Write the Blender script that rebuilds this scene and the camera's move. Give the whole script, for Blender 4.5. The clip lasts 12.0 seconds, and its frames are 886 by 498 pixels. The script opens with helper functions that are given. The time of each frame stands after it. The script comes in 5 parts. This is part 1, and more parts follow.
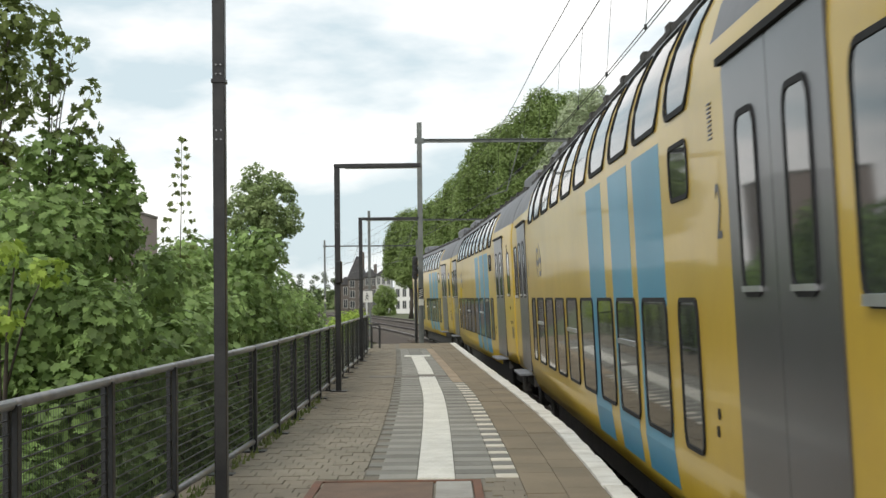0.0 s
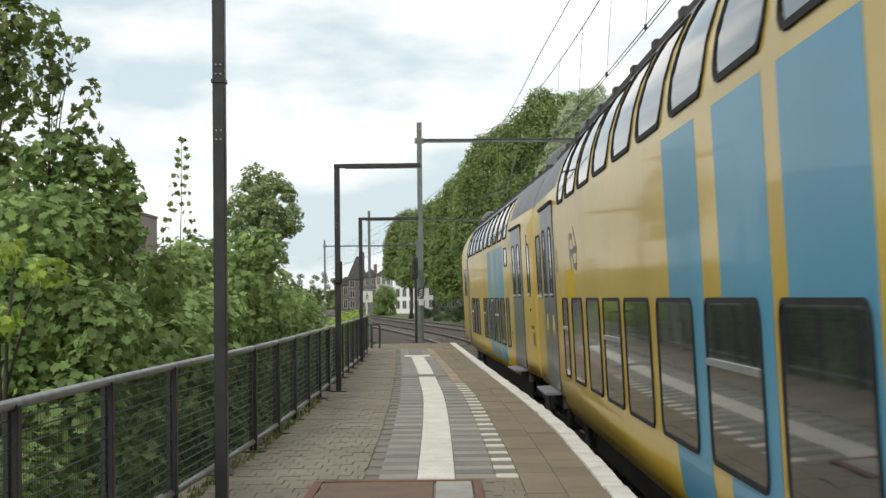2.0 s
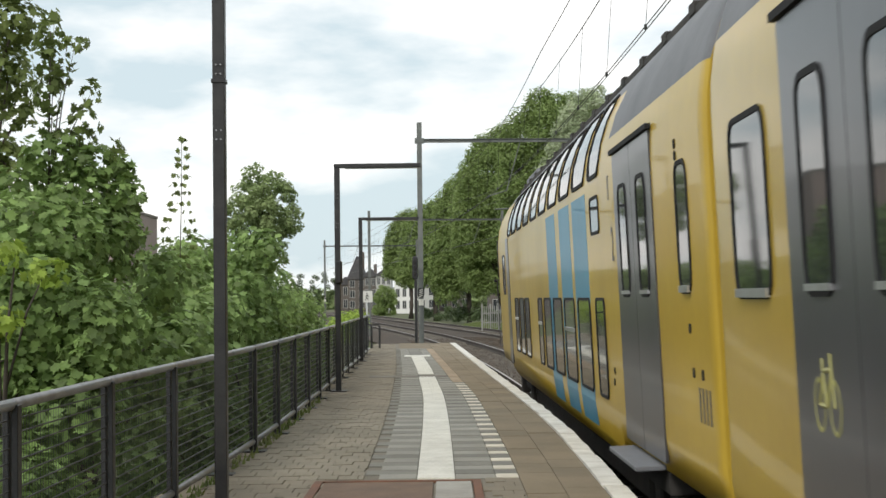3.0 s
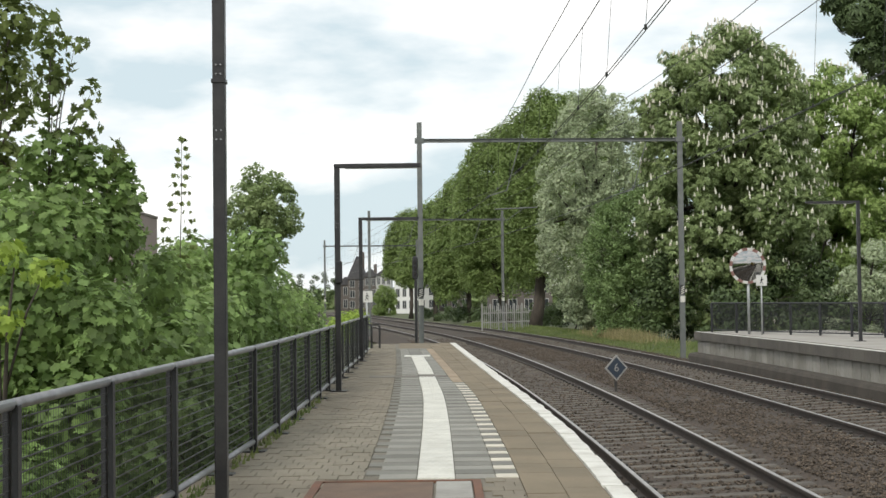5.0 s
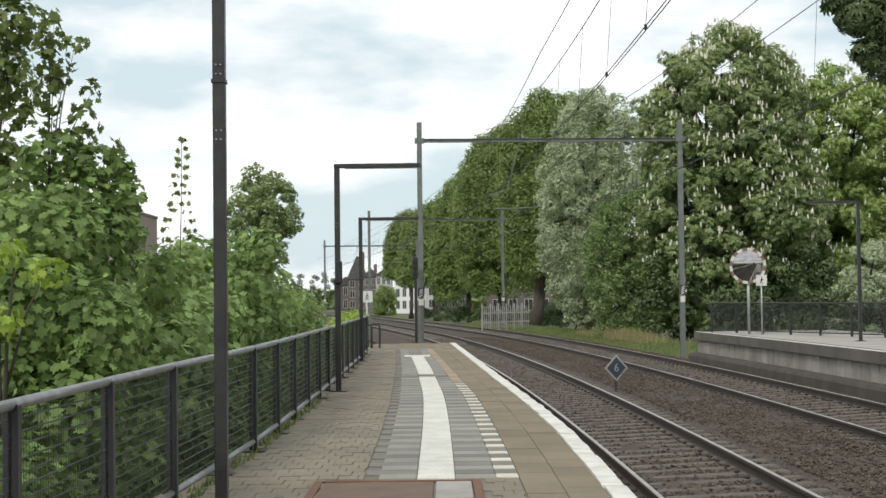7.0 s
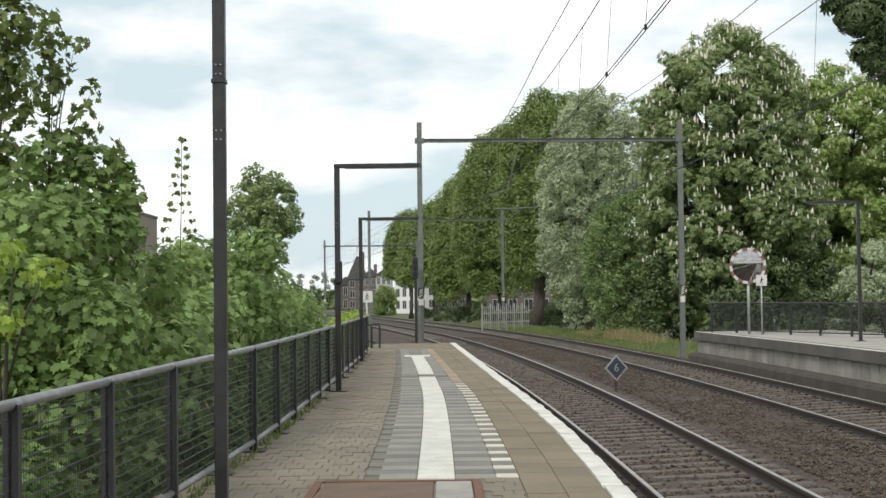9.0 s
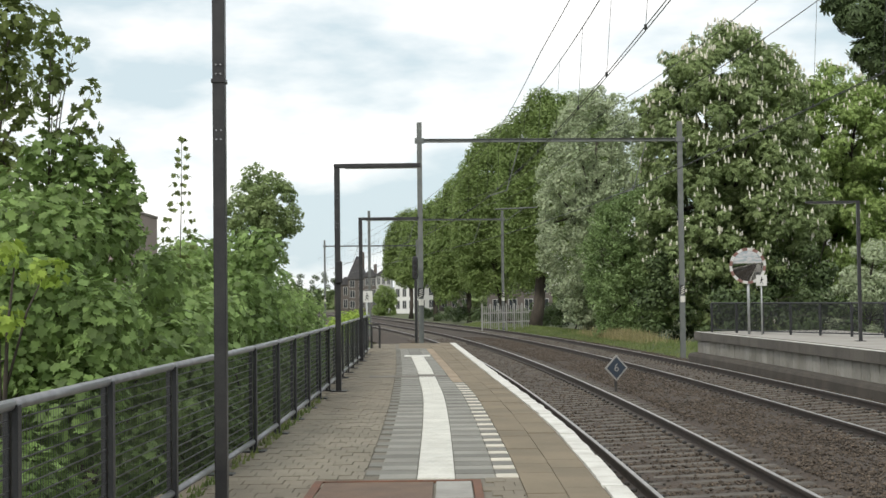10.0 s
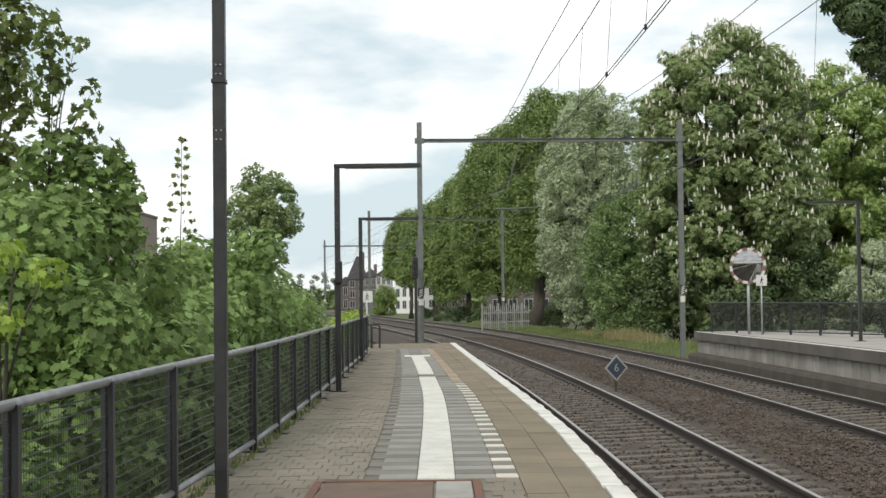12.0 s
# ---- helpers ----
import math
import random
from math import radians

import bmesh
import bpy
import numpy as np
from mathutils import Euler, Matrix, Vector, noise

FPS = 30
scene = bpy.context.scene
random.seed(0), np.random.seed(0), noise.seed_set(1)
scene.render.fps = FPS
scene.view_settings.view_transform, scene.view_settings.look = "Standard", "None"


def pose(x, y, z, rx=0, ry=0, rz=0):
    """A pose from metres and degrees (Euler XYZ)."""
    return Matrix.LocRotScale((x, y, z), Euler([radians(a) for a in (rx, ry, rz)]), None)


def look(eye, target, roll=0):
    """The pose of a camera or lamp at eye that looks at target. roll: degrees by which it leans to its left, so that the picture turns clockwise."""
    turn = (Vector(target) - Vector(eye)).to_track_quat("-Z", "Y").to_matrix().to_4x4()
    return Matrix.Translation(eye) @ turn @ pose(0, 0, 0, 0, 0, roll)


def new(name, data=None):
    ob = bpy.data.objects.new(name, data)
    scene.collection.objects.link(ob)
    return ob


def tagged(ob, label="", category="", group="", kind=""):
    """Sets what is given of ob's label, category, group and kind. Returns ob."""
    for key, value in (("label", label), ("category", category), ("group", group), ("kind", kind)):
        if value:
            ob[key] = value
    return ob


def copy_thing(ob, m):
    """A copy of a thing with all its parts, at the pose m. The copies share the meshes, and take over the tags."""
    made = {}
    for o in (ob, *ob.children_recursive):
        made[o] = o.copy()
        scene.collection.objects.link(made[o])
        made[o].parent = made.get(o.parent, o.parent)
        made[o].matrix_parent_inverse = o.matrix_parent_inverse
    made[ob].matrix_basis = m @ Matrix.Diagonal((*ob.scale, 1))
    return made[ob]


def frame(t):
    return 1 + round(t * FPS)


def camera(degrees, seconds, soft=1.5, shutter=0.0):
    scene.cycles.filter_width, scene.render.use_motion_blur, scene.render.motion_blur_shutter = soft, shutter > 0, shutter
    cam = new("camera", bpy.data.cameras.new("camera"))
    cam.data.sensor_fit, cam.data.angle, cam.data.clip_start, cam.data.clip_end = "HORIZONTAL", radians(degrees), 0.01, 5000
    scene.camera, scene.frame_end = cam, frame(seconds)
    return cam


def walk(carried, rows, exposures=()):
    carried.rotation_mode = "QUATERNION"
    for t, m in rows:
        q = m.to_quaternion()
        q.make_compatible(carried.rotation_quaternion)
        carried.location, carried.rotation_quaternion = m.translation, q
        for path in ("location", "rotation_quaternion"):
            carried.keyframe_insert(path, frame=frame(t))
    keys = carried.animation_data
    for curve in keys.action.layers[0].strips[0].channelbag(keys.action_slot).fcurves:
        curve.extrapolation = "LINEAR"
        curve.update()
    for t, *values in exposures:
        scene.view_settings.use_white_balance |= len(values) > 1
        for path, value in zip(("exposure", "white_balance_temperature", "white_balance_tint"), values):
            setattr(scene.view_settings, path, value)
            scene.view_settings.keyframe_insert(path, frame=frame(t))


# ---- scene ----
cam = camera(33.57, 12.0, soft=1.5, shutter=0.15)
EYE = (0.0, 0.0, 2.12)
CAM = look(EYE, (0.0, 100.0, 2.12 + 3.31), -0.67)
walk(cam, [(0.0, CAM), (12.0, CAM)], exposures=[(0.0, 0.0), (12.0, 0.0)])

# ---- world and light: bright broken overcast ----
SUN_EL, SUN_AZ = radians(48), radians(215)


def make_world():
    w = bpy.data.worlds.new("sky")
    scene.world = w
    w.use_nodes = True
    nt = w.node_tree
    for n in list(nt.nodes):
        nt.nodes.remove(n)
    out = nt.nodes.new("ShaderNodeOutputWorld")
    bg = nt.nodes.new("ShaderNodeBackground")
    bg.inputs["Strength"].default_value = 0.125
    sky = nt.nodes.new("ShaderNodeTexSky")
    sky.sky_type = "NISHITA"
    sky.sun_disc = False
    sky.sun_elevation, sky.sun_rotation = SUN_EL, SUN_AZ
    sky.dust_density, sky.ozone_density, sky.air_density = 1.5, 1.0, 1.0
    tc = nt.nodes.new("ShaderNodeTexCoord")
    mp = nt.nodes.new("ShaderNodeMapping")
    mp.inputs["Scale"].default_value = (1.0, 1.0, 2.8)
    mp.inputs["Location"].default_value = (0.35, 0.1, 0.25)
    n1 = nt.nodes.new("ShaderNodeTexNoise")
    n1.inputs["Scale"].default_value, n1.inputs["Detail"].default_value = 5.5, 6.0
    n1.inputs["Roughness"].default_value = 0.5
    r1 = nt.nodes.new("ShaderNodeValToRGB")
    r1.color_ramp.elements[0].position, r1.color_ramp.elements[1].position = 0.40, 0.575
    r1.color_ramp.elements[0].color = (5.7, 6.7, 7.1, 1)
    r1.color_ramp.elements[1].color = (10.4, 10.2, 9.9, 1)
    mx = nt.nodes.new("ShaderNodeMixRGB")
    mx.inputs["Fac"].default_value = 0.9
    nt.links.new(tc.outputs["Generated"], mp.inputs["Vector"])
    nt.links.new(mp.outputs["Vector"], n1.inputs["Vector"])
    nt.links.new(n1.outputs["Fac"], r1.inputs["Fac"])
    nt.links.new(sky.outputs["Color"], mx.inputs["Color1"])
    nt.links.new(r1.outputs["Color"], mx.inputs["Color2"])
    nt.links.new(mx.outputs["Color"], bg.inputs["Color"])
    nt.links.new(bg.outputs["Background"], out.inputs["Surface"])


make_world()
sun_data = bpy.data.lights.new("sun", "SUN")
sun_data.energy, sun_data.angle, sun_data.color = 1.9, radians(12), (1.0, 0.96, 0.88)
sun = new("sun", sun_data)
sun.matrix_basis = look((-30, -45, 60), (0, 20, 0))


# ---- materials ----
def mat(name, c1, c2=None, rough=0.6, metal=0.0, scale=4.0, bump=0.0, bump_scale=40.0, spec=0.5,
        stretch=(1, 1, 1), coat=0.0, fine=0.35, per_piece=0.0, island=0.0, translucent=0.0):
    """Two-scale noise between two base colours, with bump; per_piece and island vary value piece by piece."""
    m = bpy.data.materials.new(name)
    m.use_nodes = True
    nt = m.node_tree
    b = nt.nodes["Principled BSDF"]
    b.inputs["Roughness"].default_value = rough
    b.inputs["Metallic"].default_value = metal
    b.inputs["Specular IOR Level"].default_value = spec
    b.inputs["Coat Weight"].default_value = coat
    b.inputs["Coat Roughness"].default_value = 0.05
    c2 = c2 or tuple(v * 0.8 for v in c1)
    tc = nt.nodes.new("ShaderNodeTexCoord")
    mp = nt.nodes.new("ShaderNodeMapping")
    mp.inputs["Scale"].default_value = stretch
    nt.links.new(tc.outputs["Object"], mp.inputs["Vector"])
    big, small = nt.nodes.new("ShaderNodeTexNoise"), nt.nodes.new("ShaderNodeTexNoise")
    big.inputs["Scale"].default_value, big.inputs["Detail"].default_value = scale, 5.0
    small.inputs["Scale"].default_value, small.inputs["Detail"].default_value = scale * 11, 3.0
    for n in (big, small):
        nt.links.new(mp.outputs["Vector"], n.inputs["Vector"])
    mix = nt.nodes.new("ShaderNodeMath")
    mix.operation = "MULTIPLY_ADD"
    mix.inputs[1].default_value = fine
    sub = nt.nodes.new("ShaderNodeMath")
    sub.operation = "MULTIPLY_ADD"
    sub.inputs[1].default_value, sub.inputs[2].default_value = 1.0, -fine * 0.5
    nt.links.new(small.outputs["Fac"], mix.inputs[0])
    nt.links.new(big.outputs["Fac"], sub.inputs[0])
    nt.links.new(sub.outputs[0], mix.inputs[2])
    ramp = nt.nodes.new("ShaderNodeValToRGB")
    ramp.color_ramp.elements[0].position, ramp.color_ramp.elements[1].position = 0.3, 0.7
    ramp.color_ramp.elements[0].color, ramp.color_ramp.elements[1].color = (*c1, 1), (*c2, 1)
    nt.links.new(mix.outputs[0], ramp.inputs["Fac"])
    col = ramp.outputs["Color"]
    for amount, src in ((per_piece, "o"), (island, "g")):
        if amount:
            if src == "o":
                rnd = nt.nodes.new("ShaderNodeObjectInfo").outputs["Random"]
            else:
                rnd = nt.nodes.new("ShaderNodeNewGeometry").outputs["Random Per Island"]
            mr = nt.nodes.new("ShaderNodeMapRange")
            mr.inputs["To Min"].default_value, mr.inputs["To Max"].default_value = 1 - amount, 1 + amount
            nt.links.new(rnd, mr.inputs["Value"])
            hs = nt.nodes.new("ShaderNodeHueSaturation")
            nt.links.new(mr.outputs[0], hs.inputs["Value"])
            nt.links.new(col, hs.inputs["Color"])
            col = hs.outputs["Color"]
    nt.links.new(col, b.inputs["Base Color"])
    if bump:
        bn = nt.nodes.new("ShaderNodeTexNoise")
        bn.inputs["Scale"].default_value, bn.inputs["Detail"].default_value = bump_scale, 4.0
        nt.links.new(tc.outputs["Object"], bn.inputs["Vector"])
        bp = nt.nodes.new("ShaderNodeBump")
        bp.inputs["Strength"].default_value, bp.inputs["Distance"].default_value = bump, 0.02
        nt.links.new(bn.outputs["Fac"], bp.inputs["Height"])
        nt.links.new(bp.outputs["Normal"], b.inputs["Normal"])
    if translucent:
        tr = nt.nodes.new("ShaderNodeBsdfTranslucent")
        nt.links.new(col, tr.inputs["Color"])
        ms = nt.nodes.new("ShaderNodeMixShader")
        ms.inputs[0].default_value = translucent
        out = nt.nodes["Material Output"]
        nt.links.new(b.outputs[0], ms.inputs[1])
        nt.links.new(tr.outputs[0], ms.inputs[2])
        nt.links.new(ms.outputs[0], out.inputs["Surface"])
    return m


M_YELLOW = mat("train_yellow", (0.51, 0.35, 0.046), (0.415, 0.28, 0.036), 0.36, scale=0.7, spec=0.25, coat=0.27, fine=0.2, bump=0.05, bump_scale=1.2)
M_MARKYELLOW = mat("worn_yellow_mark", (0.36, 0.34, 0.12), (0.27, 0.26, 0.10), 0.5)
M_YELLOW_DEEP = mat("repainted_yellow", (0.50, 0.355, 0.012), (0.45, 0.32, 0.012), 0.6, scale=0.9, spec=0.1)
M_BLUE = mat("train_blue", (0.074, 0.265, 0.395), (0.065, 0.23, 0.345), 0.38, scale=0.8, spec=0.22, coat=0.12, fine=0.2)
M_DOOR = mat("door_grey", (0.064, 0.064, 0.073), (0.052, 0.052, 0.058), 0.3, scale=1.2, spec=0.5, coat=0.15)
M_ROOF = mat("roof_grey", (0.16, 0.165, 0.18), (0.11, 0.115, 0.125), 0.55, scale=1.5)
M_RUBBER = mat("rubber", (0.012, 0.012, 0.013), (0.02, 0.02, 0.021), 0.75, scale=8, spec=0.2)
M_GLASS = mat("tinted_glass", (0.02, 0.024, 0.026), (0.035, 0.04, 0.042), 0.04, scale=0.8, spec=0.9, fine=0.1)
M_ALU = mat("aluminium", (0.6, 0.61, 0.62), (0.5, 0.5, 0.52), 0.35, metal=0.9, scale=6)
M_UNDER = mat("underframe", (0.025, 0.024, 0.023), (0.05, 0.045, 0.04), 0.8, scale=3, bump=0.3)
M_DARKPRINT = mat("dark_print", (0.06, 0.06, 0.07), (0.05, 0.05, 0.06), 0.4)
M_FENCE = mat("anthracite_steel", (0.022, 0.023, 0.026), (0.04, 0.041, 0.044), 0.42, metal=0.3, scale=7, bump=0.1)
M_RAILTUBE = mat("galvanised_tube", (0.22, 0.222, 0.23), (0.30, 0.302, 0.31), 0.4, metal=0.5, scale=9)
M_BLACKPOST = mat("black_steel", (0.016, 0.016, 0.018), (0.035, 0.034, 0.034), 0.4, metal=0.2, scale=6, bump=0.08)
M_MAST = mat("mast_grey", (0.115, 0.125, 0.12), (0.17, 0.18, 0.17), 0.6, metal=0.2, scale=3, bump=0.15)
M_WIRE = mat("wire", (0.03, 0.032, 0.03), (0.05, 0.05, 0.048), 0.5, metal=0.5)
M_PAVER = mat("concrete_paver", (0.168, 0.148, 0.11), (0.235, 0.208, 0.158), 0.85, scale=1.1, bump=0.3, bump_scale=60, per_piece=0.06)
M_PAVE_BED = mat("paving_bed", (0.162, 0.14, 0.104), (0.226, 0.197, 0.149), 0.9, scale=0.9, bump=0.3, island=0.06)
M_GREYTILE = mat("grey_tile", (0.225, 0.218, 0.19), (0.285, 0.278, 0.245), 0.85, scale=2, bump=0.3, bump_scale=60, per_piece=0.09)
M_DARKTILE = mat("dark_grey_tile", (0.155, 0.15, 0.13), (0.198, 0.193, 0.168), 0.85, scale=2, bump=0.3, bump_scale=60, per_piece=0.08)
M_WHITE = mat("white_guide_tile", (0.67, 0.66, 0.60), (0.54, 0.53, 0.475), 0.75, scale=5, bump=0.15, per_piece=0.04)
M_WHITEPAINT = mat("white_edge_paint", (0.70, 0.69, 0.64), (0.50, 0.48, 0.43), 0.7, scale=4, bump=0.3)
M_BROWN = mat("brown_edge_slab", (0.212, 0.172, 0.115), (0.165, 0.134, 0.09), 0.88, scale=1.4, bump=0.35, bump_scale=70, per_piece=0.08)
M_JOINT = mat("joint_sand", (0.145, 0.13, 0.102), (0.19, 0.172, 0.138), 0.95, scale=5)
M_RUST = mat("rusty_steel", (0.18, 0.075, 0.04), (0.11, 0.06, 0.04), 0.8, scale=5, bump=0.4)
M_CONC = mat("concrete", (0.36, 0.35, 0.32), (0.25, 0.24, 0.215), 0.88, scale=1.6, bump=0.3, per_piece=0.07)
M_CONC_DARK = mat("weathered_coping", (0.24, 0.22, 0.19), (0.17, 0.155, 0.135), 0.9, scale=1.5, bump=0.4, per_piece=0.08)
M_BALLAST = mat("ballast", (0.034, 0.027, 0.021), (0.074, 0.054, 0.04), 0.95, scale=1.6, bump=1.0, bump_scale=18, fine=0.9)
M_STONE = mat("ballast_stone", (0.056, 0.045, 0.035), (0.112, 0.086, 0.063), 0.95, scale=5, island=0.5)
M_RAIL = mat("rail_side", (0.036, 0.029, 0.025), (0.056, 0.042, 0.034), 0.8, scale=4, bump=0.3)
# Non-metallic pale grey stands in for sky reflected in the polished rail.
M_RAILTOP = mat("rail_head", (0.36, 0.35, 0.34), (0.27, 0.26, 0.25), 0.45, metal=0.0, scale=3)
M_SLEEPER = mat("concrete_sleeper", (0.132, 0.116, 0.096), (0.077, 0.068, 0.058), 0.9, scale=4, bump=0.3, per_piece=0.12)
M_COPING = mat("dark_coping", (0.125, 0.113, 0.096), (0.085, 0.077, 0.066), 0.9, scale=1.5, bump=0.4, per_piece=0.12)
M_EARTH = mat("earth_grass", (0.05, 0.075, 0.022), (0.10, 0.10, 0.045), 0.95, scale=0.6, bump=0.6, bump_scale=12)
M_BARK = mat("bark", (0.045, 0.037, 0.030), (0.085, 0.07, 0.055), 0.95, scale=5, bump=0.8, bump_scale=14, stretch=(1, 1, 0.25))


def leaf_mat(name, c1, c2, island=0.28, tr=0.40):
    return mat(name, c1, c2, 0.55, scale=0.5, fine=0.2, island=island, translucent=tr, spec=0.3)


M_LEAF_MAPLE = leaf_mat("leaf_maple", (0.16, 0.245, 0.075), (0.24, 0.34, 0.112), 0.45)
# Yellow-green with sunlight put into the leaf colour.
M_LEAF_YELLOW = leaf_mat("leaf_sunlit_yellow", (0.248, 0.372, 0.062), (0.341, 0.434, 0.078))
M_LEAF_BUSH = leaf_mat("leaf_bush", (0.168, 0.26, 0.085), (0.255, 0.35, 0.12), 0.42)
M_LEAF_LIME = leaf_mat("leaf_lime", (0.19, 0.265, 0.083), (0.26, 0.34, 0.118), 0.2)
M_LEAF_PALE = leaf_mat("leaf_pale", (0.37, 0.43, 0.27), (0.48, 0.54, 0.36))
M_LEAF_MID = leaf_mat("leaf_mid", (0.185, 0.27, 0.10), (0.255, 0.345, 0.145), 0.3)
M_LEAF_OLIVE = leaf_mat("leaf_olive", (0.105, 0.145, 0.042), (0.165, 0.205, 0.062), 0.4)
M_LEAF_CHEST = leaf_mat("leaf_chestnut", (0.23, 0.30, 0.128), (0.32, 0.395, 0.177))
M_LEAF_FRESH = leaf_mat("leaf_fresh", (0.26, 0.36, 0.11), (0.35, 0.45, 0.16), 0.35)
# Shaded copy of the leaf colours: much darker and hardly translucent.
M_LEAF_SHADED = leaf_mat("leaf_shaded", (0.055, 0.085, 0.032), (0.085, 0.12, 0.045), tr=0.1)
M_FLOWER = leaf_mat("flower", (0.78, 0.75, 0.64), (0.84, 0.80, 0.70), 0.15, 0.15)
M_GRASS = leaf_mat("grass", (0.13, 0.19, 0.055), (0.21, 0.245, 0.09))
M_DRYGRASS = leaf_mat("dry_grass", (0.36, 0.31, 0.17), (0.28, 0.26, 0.12))


# ---- mesh helpers ----
def mesh_from(bm, name, material, smooth=False):
    me = bpy.data.meshes.new(name)
    bm.normal_update()
    bm.to_mesh(me)
    bm.free()
    for m in (material if isinstance(material, (list, tuple)) else [material]):
        me.materials.append(m)
    if smooth:
        me.polygons.foreach_set("use_smooth", [True] * len(me.polygons))
    return me


def part(name, bm, material, parent, label="", smooth=False):
    ob = new(name, mesh_from(bm, name, material, smooth))
    ob.parent = parent
    return tagged(ob, label) if label else ob


def thing(name, bm, material, label, category, group="", kind="", smooth=False):
    ob = new(name, mesh_from(bm, name, material, smooth))
    return tagged(ob, label, category, group, kind)


def empty(name, m, label, category, group="", kind=""):
    ob = new(name)
    ob.empty_display_size = 0.2
    ob.matrix_basis = m
    return tagged(ob, label, category, group, kind)


def box(bm, x0, x1, y0, y1, z0, z1, bevel=0.0, m=None):
    vs = [bm.verts.new((x, y, z)) for x in (x0, x1) for y in (y0, y1) for z in (z0, z1)]
    fs = [(0, 1, 3, 2), (4, 6, 7, 5), (0, 4, 5, 1), (2, 3, 7, 6), (0, 2, 6, 4), (1, 5, 7, 3)]
    faces = [bm.faces.new([vs[i] for i in f]) for f in fs]
    if m is not None:
        for v in vs:
            v.co = m @ v.co
    if bevel:
        edges = list({e for f in faces for e in f.edges})
        bmesh.ops.bevel(bm, geom=edges, offset=bevel, segments=1, affect="EDGES")
    return faces


def tube(bm, a, b, r0, r1=None, n=8, cap=True):
    r1 = r0 if r1 is None else r1
    a, b = Vector(a), Vector(b)
    q = (b - a).to_track_quat("Z", "Y")
    rings = []
    for p, r in ((a, r0), (b, r1)):
        rings.append([bm.verts.new(p + q @ Vector((r * math.cos(k * math.tau / n), r * math.sin(k * math.tau / n), 0))) for k in range(n)])
    for k in range(n):
        bm.faces.new((rings[0][k], rings[0][(k + 1) % n], rings[1][(k + 1) % n], rings[1][k]))
    if cap:
        bm.faces.new(rings[0][::-1])
        bm.faces.new(rings[1])


def path_tube(bm, pts, r, n=6):
    pts = [Vector(p) for p in pts]
    rings = []
    for i, p in enumerate(pts):
        d = (pts[min(i + 1, len(pts) - 1)] - pts[max(i - 1, 0)]).normalized()
        q = d.to_track_quat("Z", "Y")
        rr = r[i] if isinstance(r, (list, tuple)) else r
        rings.append([bm.verts.new(p + q @ Vector((rr * math.cos(k * math.tau / n), rr * math.sin(k * math.tau / n), 0))) for k in range(n)])
    for a, b in zip(rings, rings[1:]):
        for k in range(n):
            bm.faces.new((a[k], a[(k + 1) % n], b[(k + 1) % n], b[k]))
    bm.faces.new(rings[0][::-1])
    bm.faces.new(rings[-1])


def sweep(bm, pts, profile, closed=True):
    """Sweep a profile of (across, up) along a plan line of (x, y); across is to the line's right."""
    rings = []
    for i, p in enumerate(pts):
        a, b = pts[max(i - 1, 0)], pts[min(i + 1, len(pts) - 1)]
        d = Vector((b[0] - a[0], b[1] - a[1])).normalized()
        nrm = (d.y, -d.x)
        rings.append([bm.verts.new((p[0] + nrm[0] * u, p[1] + nrm[1] * u, w)) for u, w in profile])
    n = len(profile)
    for a, b in zip(rings, rings[1:]):
        for k in range(n if closed else n - 1):
            bm.faces.new((a[k], b[k], b[(k + 1) % n], a[(k + 1) % n]))
    if closed:
        bm.faces.new(rings[0])
        bm.faces.new(rings[-1][::-1])


# ---- the line of the railway ----
# distance of the near track's centre from the camera's line of sight, as a smooth curve to the left
def track_x(d):
    e = max(d - TRACK_D0, 0.0)
    c = min(e, 90.0)
    return TRACK_X0 - TRACK_A * c ** 2 - TRACK_B * c ** 3 - (e - c) * (2 * TRACK_A * c + 3 * TRACK_B * c ** 2)


TRACK_X0, TRACK_D0, TRACK_A, TRACK_B = 3.044, 8.0, 0.0006, 0.00000125
RAIL_GAUGE, TRACK_APART = 1.435, 4.44
CANT, CANT_FAR = 0.063, 0.081


def lift(u):
    """Height that the cant of the two tracks adds at an offset u from the near track's centre."""
    return np.interp(u, (-1.4, -0.753, 0.753, 1.6, 2.7, 3.687, 5.193, 5.9), (-0.02, 0.0, CANT, CANT, 0.02, 0.0, CANT_FAR, CANT_FAR))


def track_dir(d):
    return Vector((track_x(d + 0.5) - track_x(d - 0.5), 1.0)).normalized()


def track_pt(d, off=0.0):
    t = track_dir(d)
    return (track_x(d) + t.y * off, d - t.x * off)


def track_line(off, d0, d1, step=4.0):
    n = max(2, int((d1 - d0) / step))
    return [track_pt(d0 + (d1 - d0) * i / n, off) for i in range(n + 1)]


_arc_d = np.arange(-320.0, 260.0, 0.25)
_arc_x = np.array([track_x(d) for d in _arc_d])
_arc_s = np.concatenate([[0], np.cumsum(np.hypot(np.diff(_arc_d), np.diff(_arc_x)))])
_arc_s -= np.interp(0.0, _arc_d, _arc_s)


def at_arc(s):
    """Plan distance at an arc length s along the track, counted from abreast of the camera."""
    return float(np.interp(s, _arc_s, _arc_d))

G0 = -0.6


# ---- ground, ballast and tracks ----
def structure(name, bm, material, label, smooth=False):
    return thing(name, bm, material, label, name.split("_")[0], kind="structure", smooth=smooth)


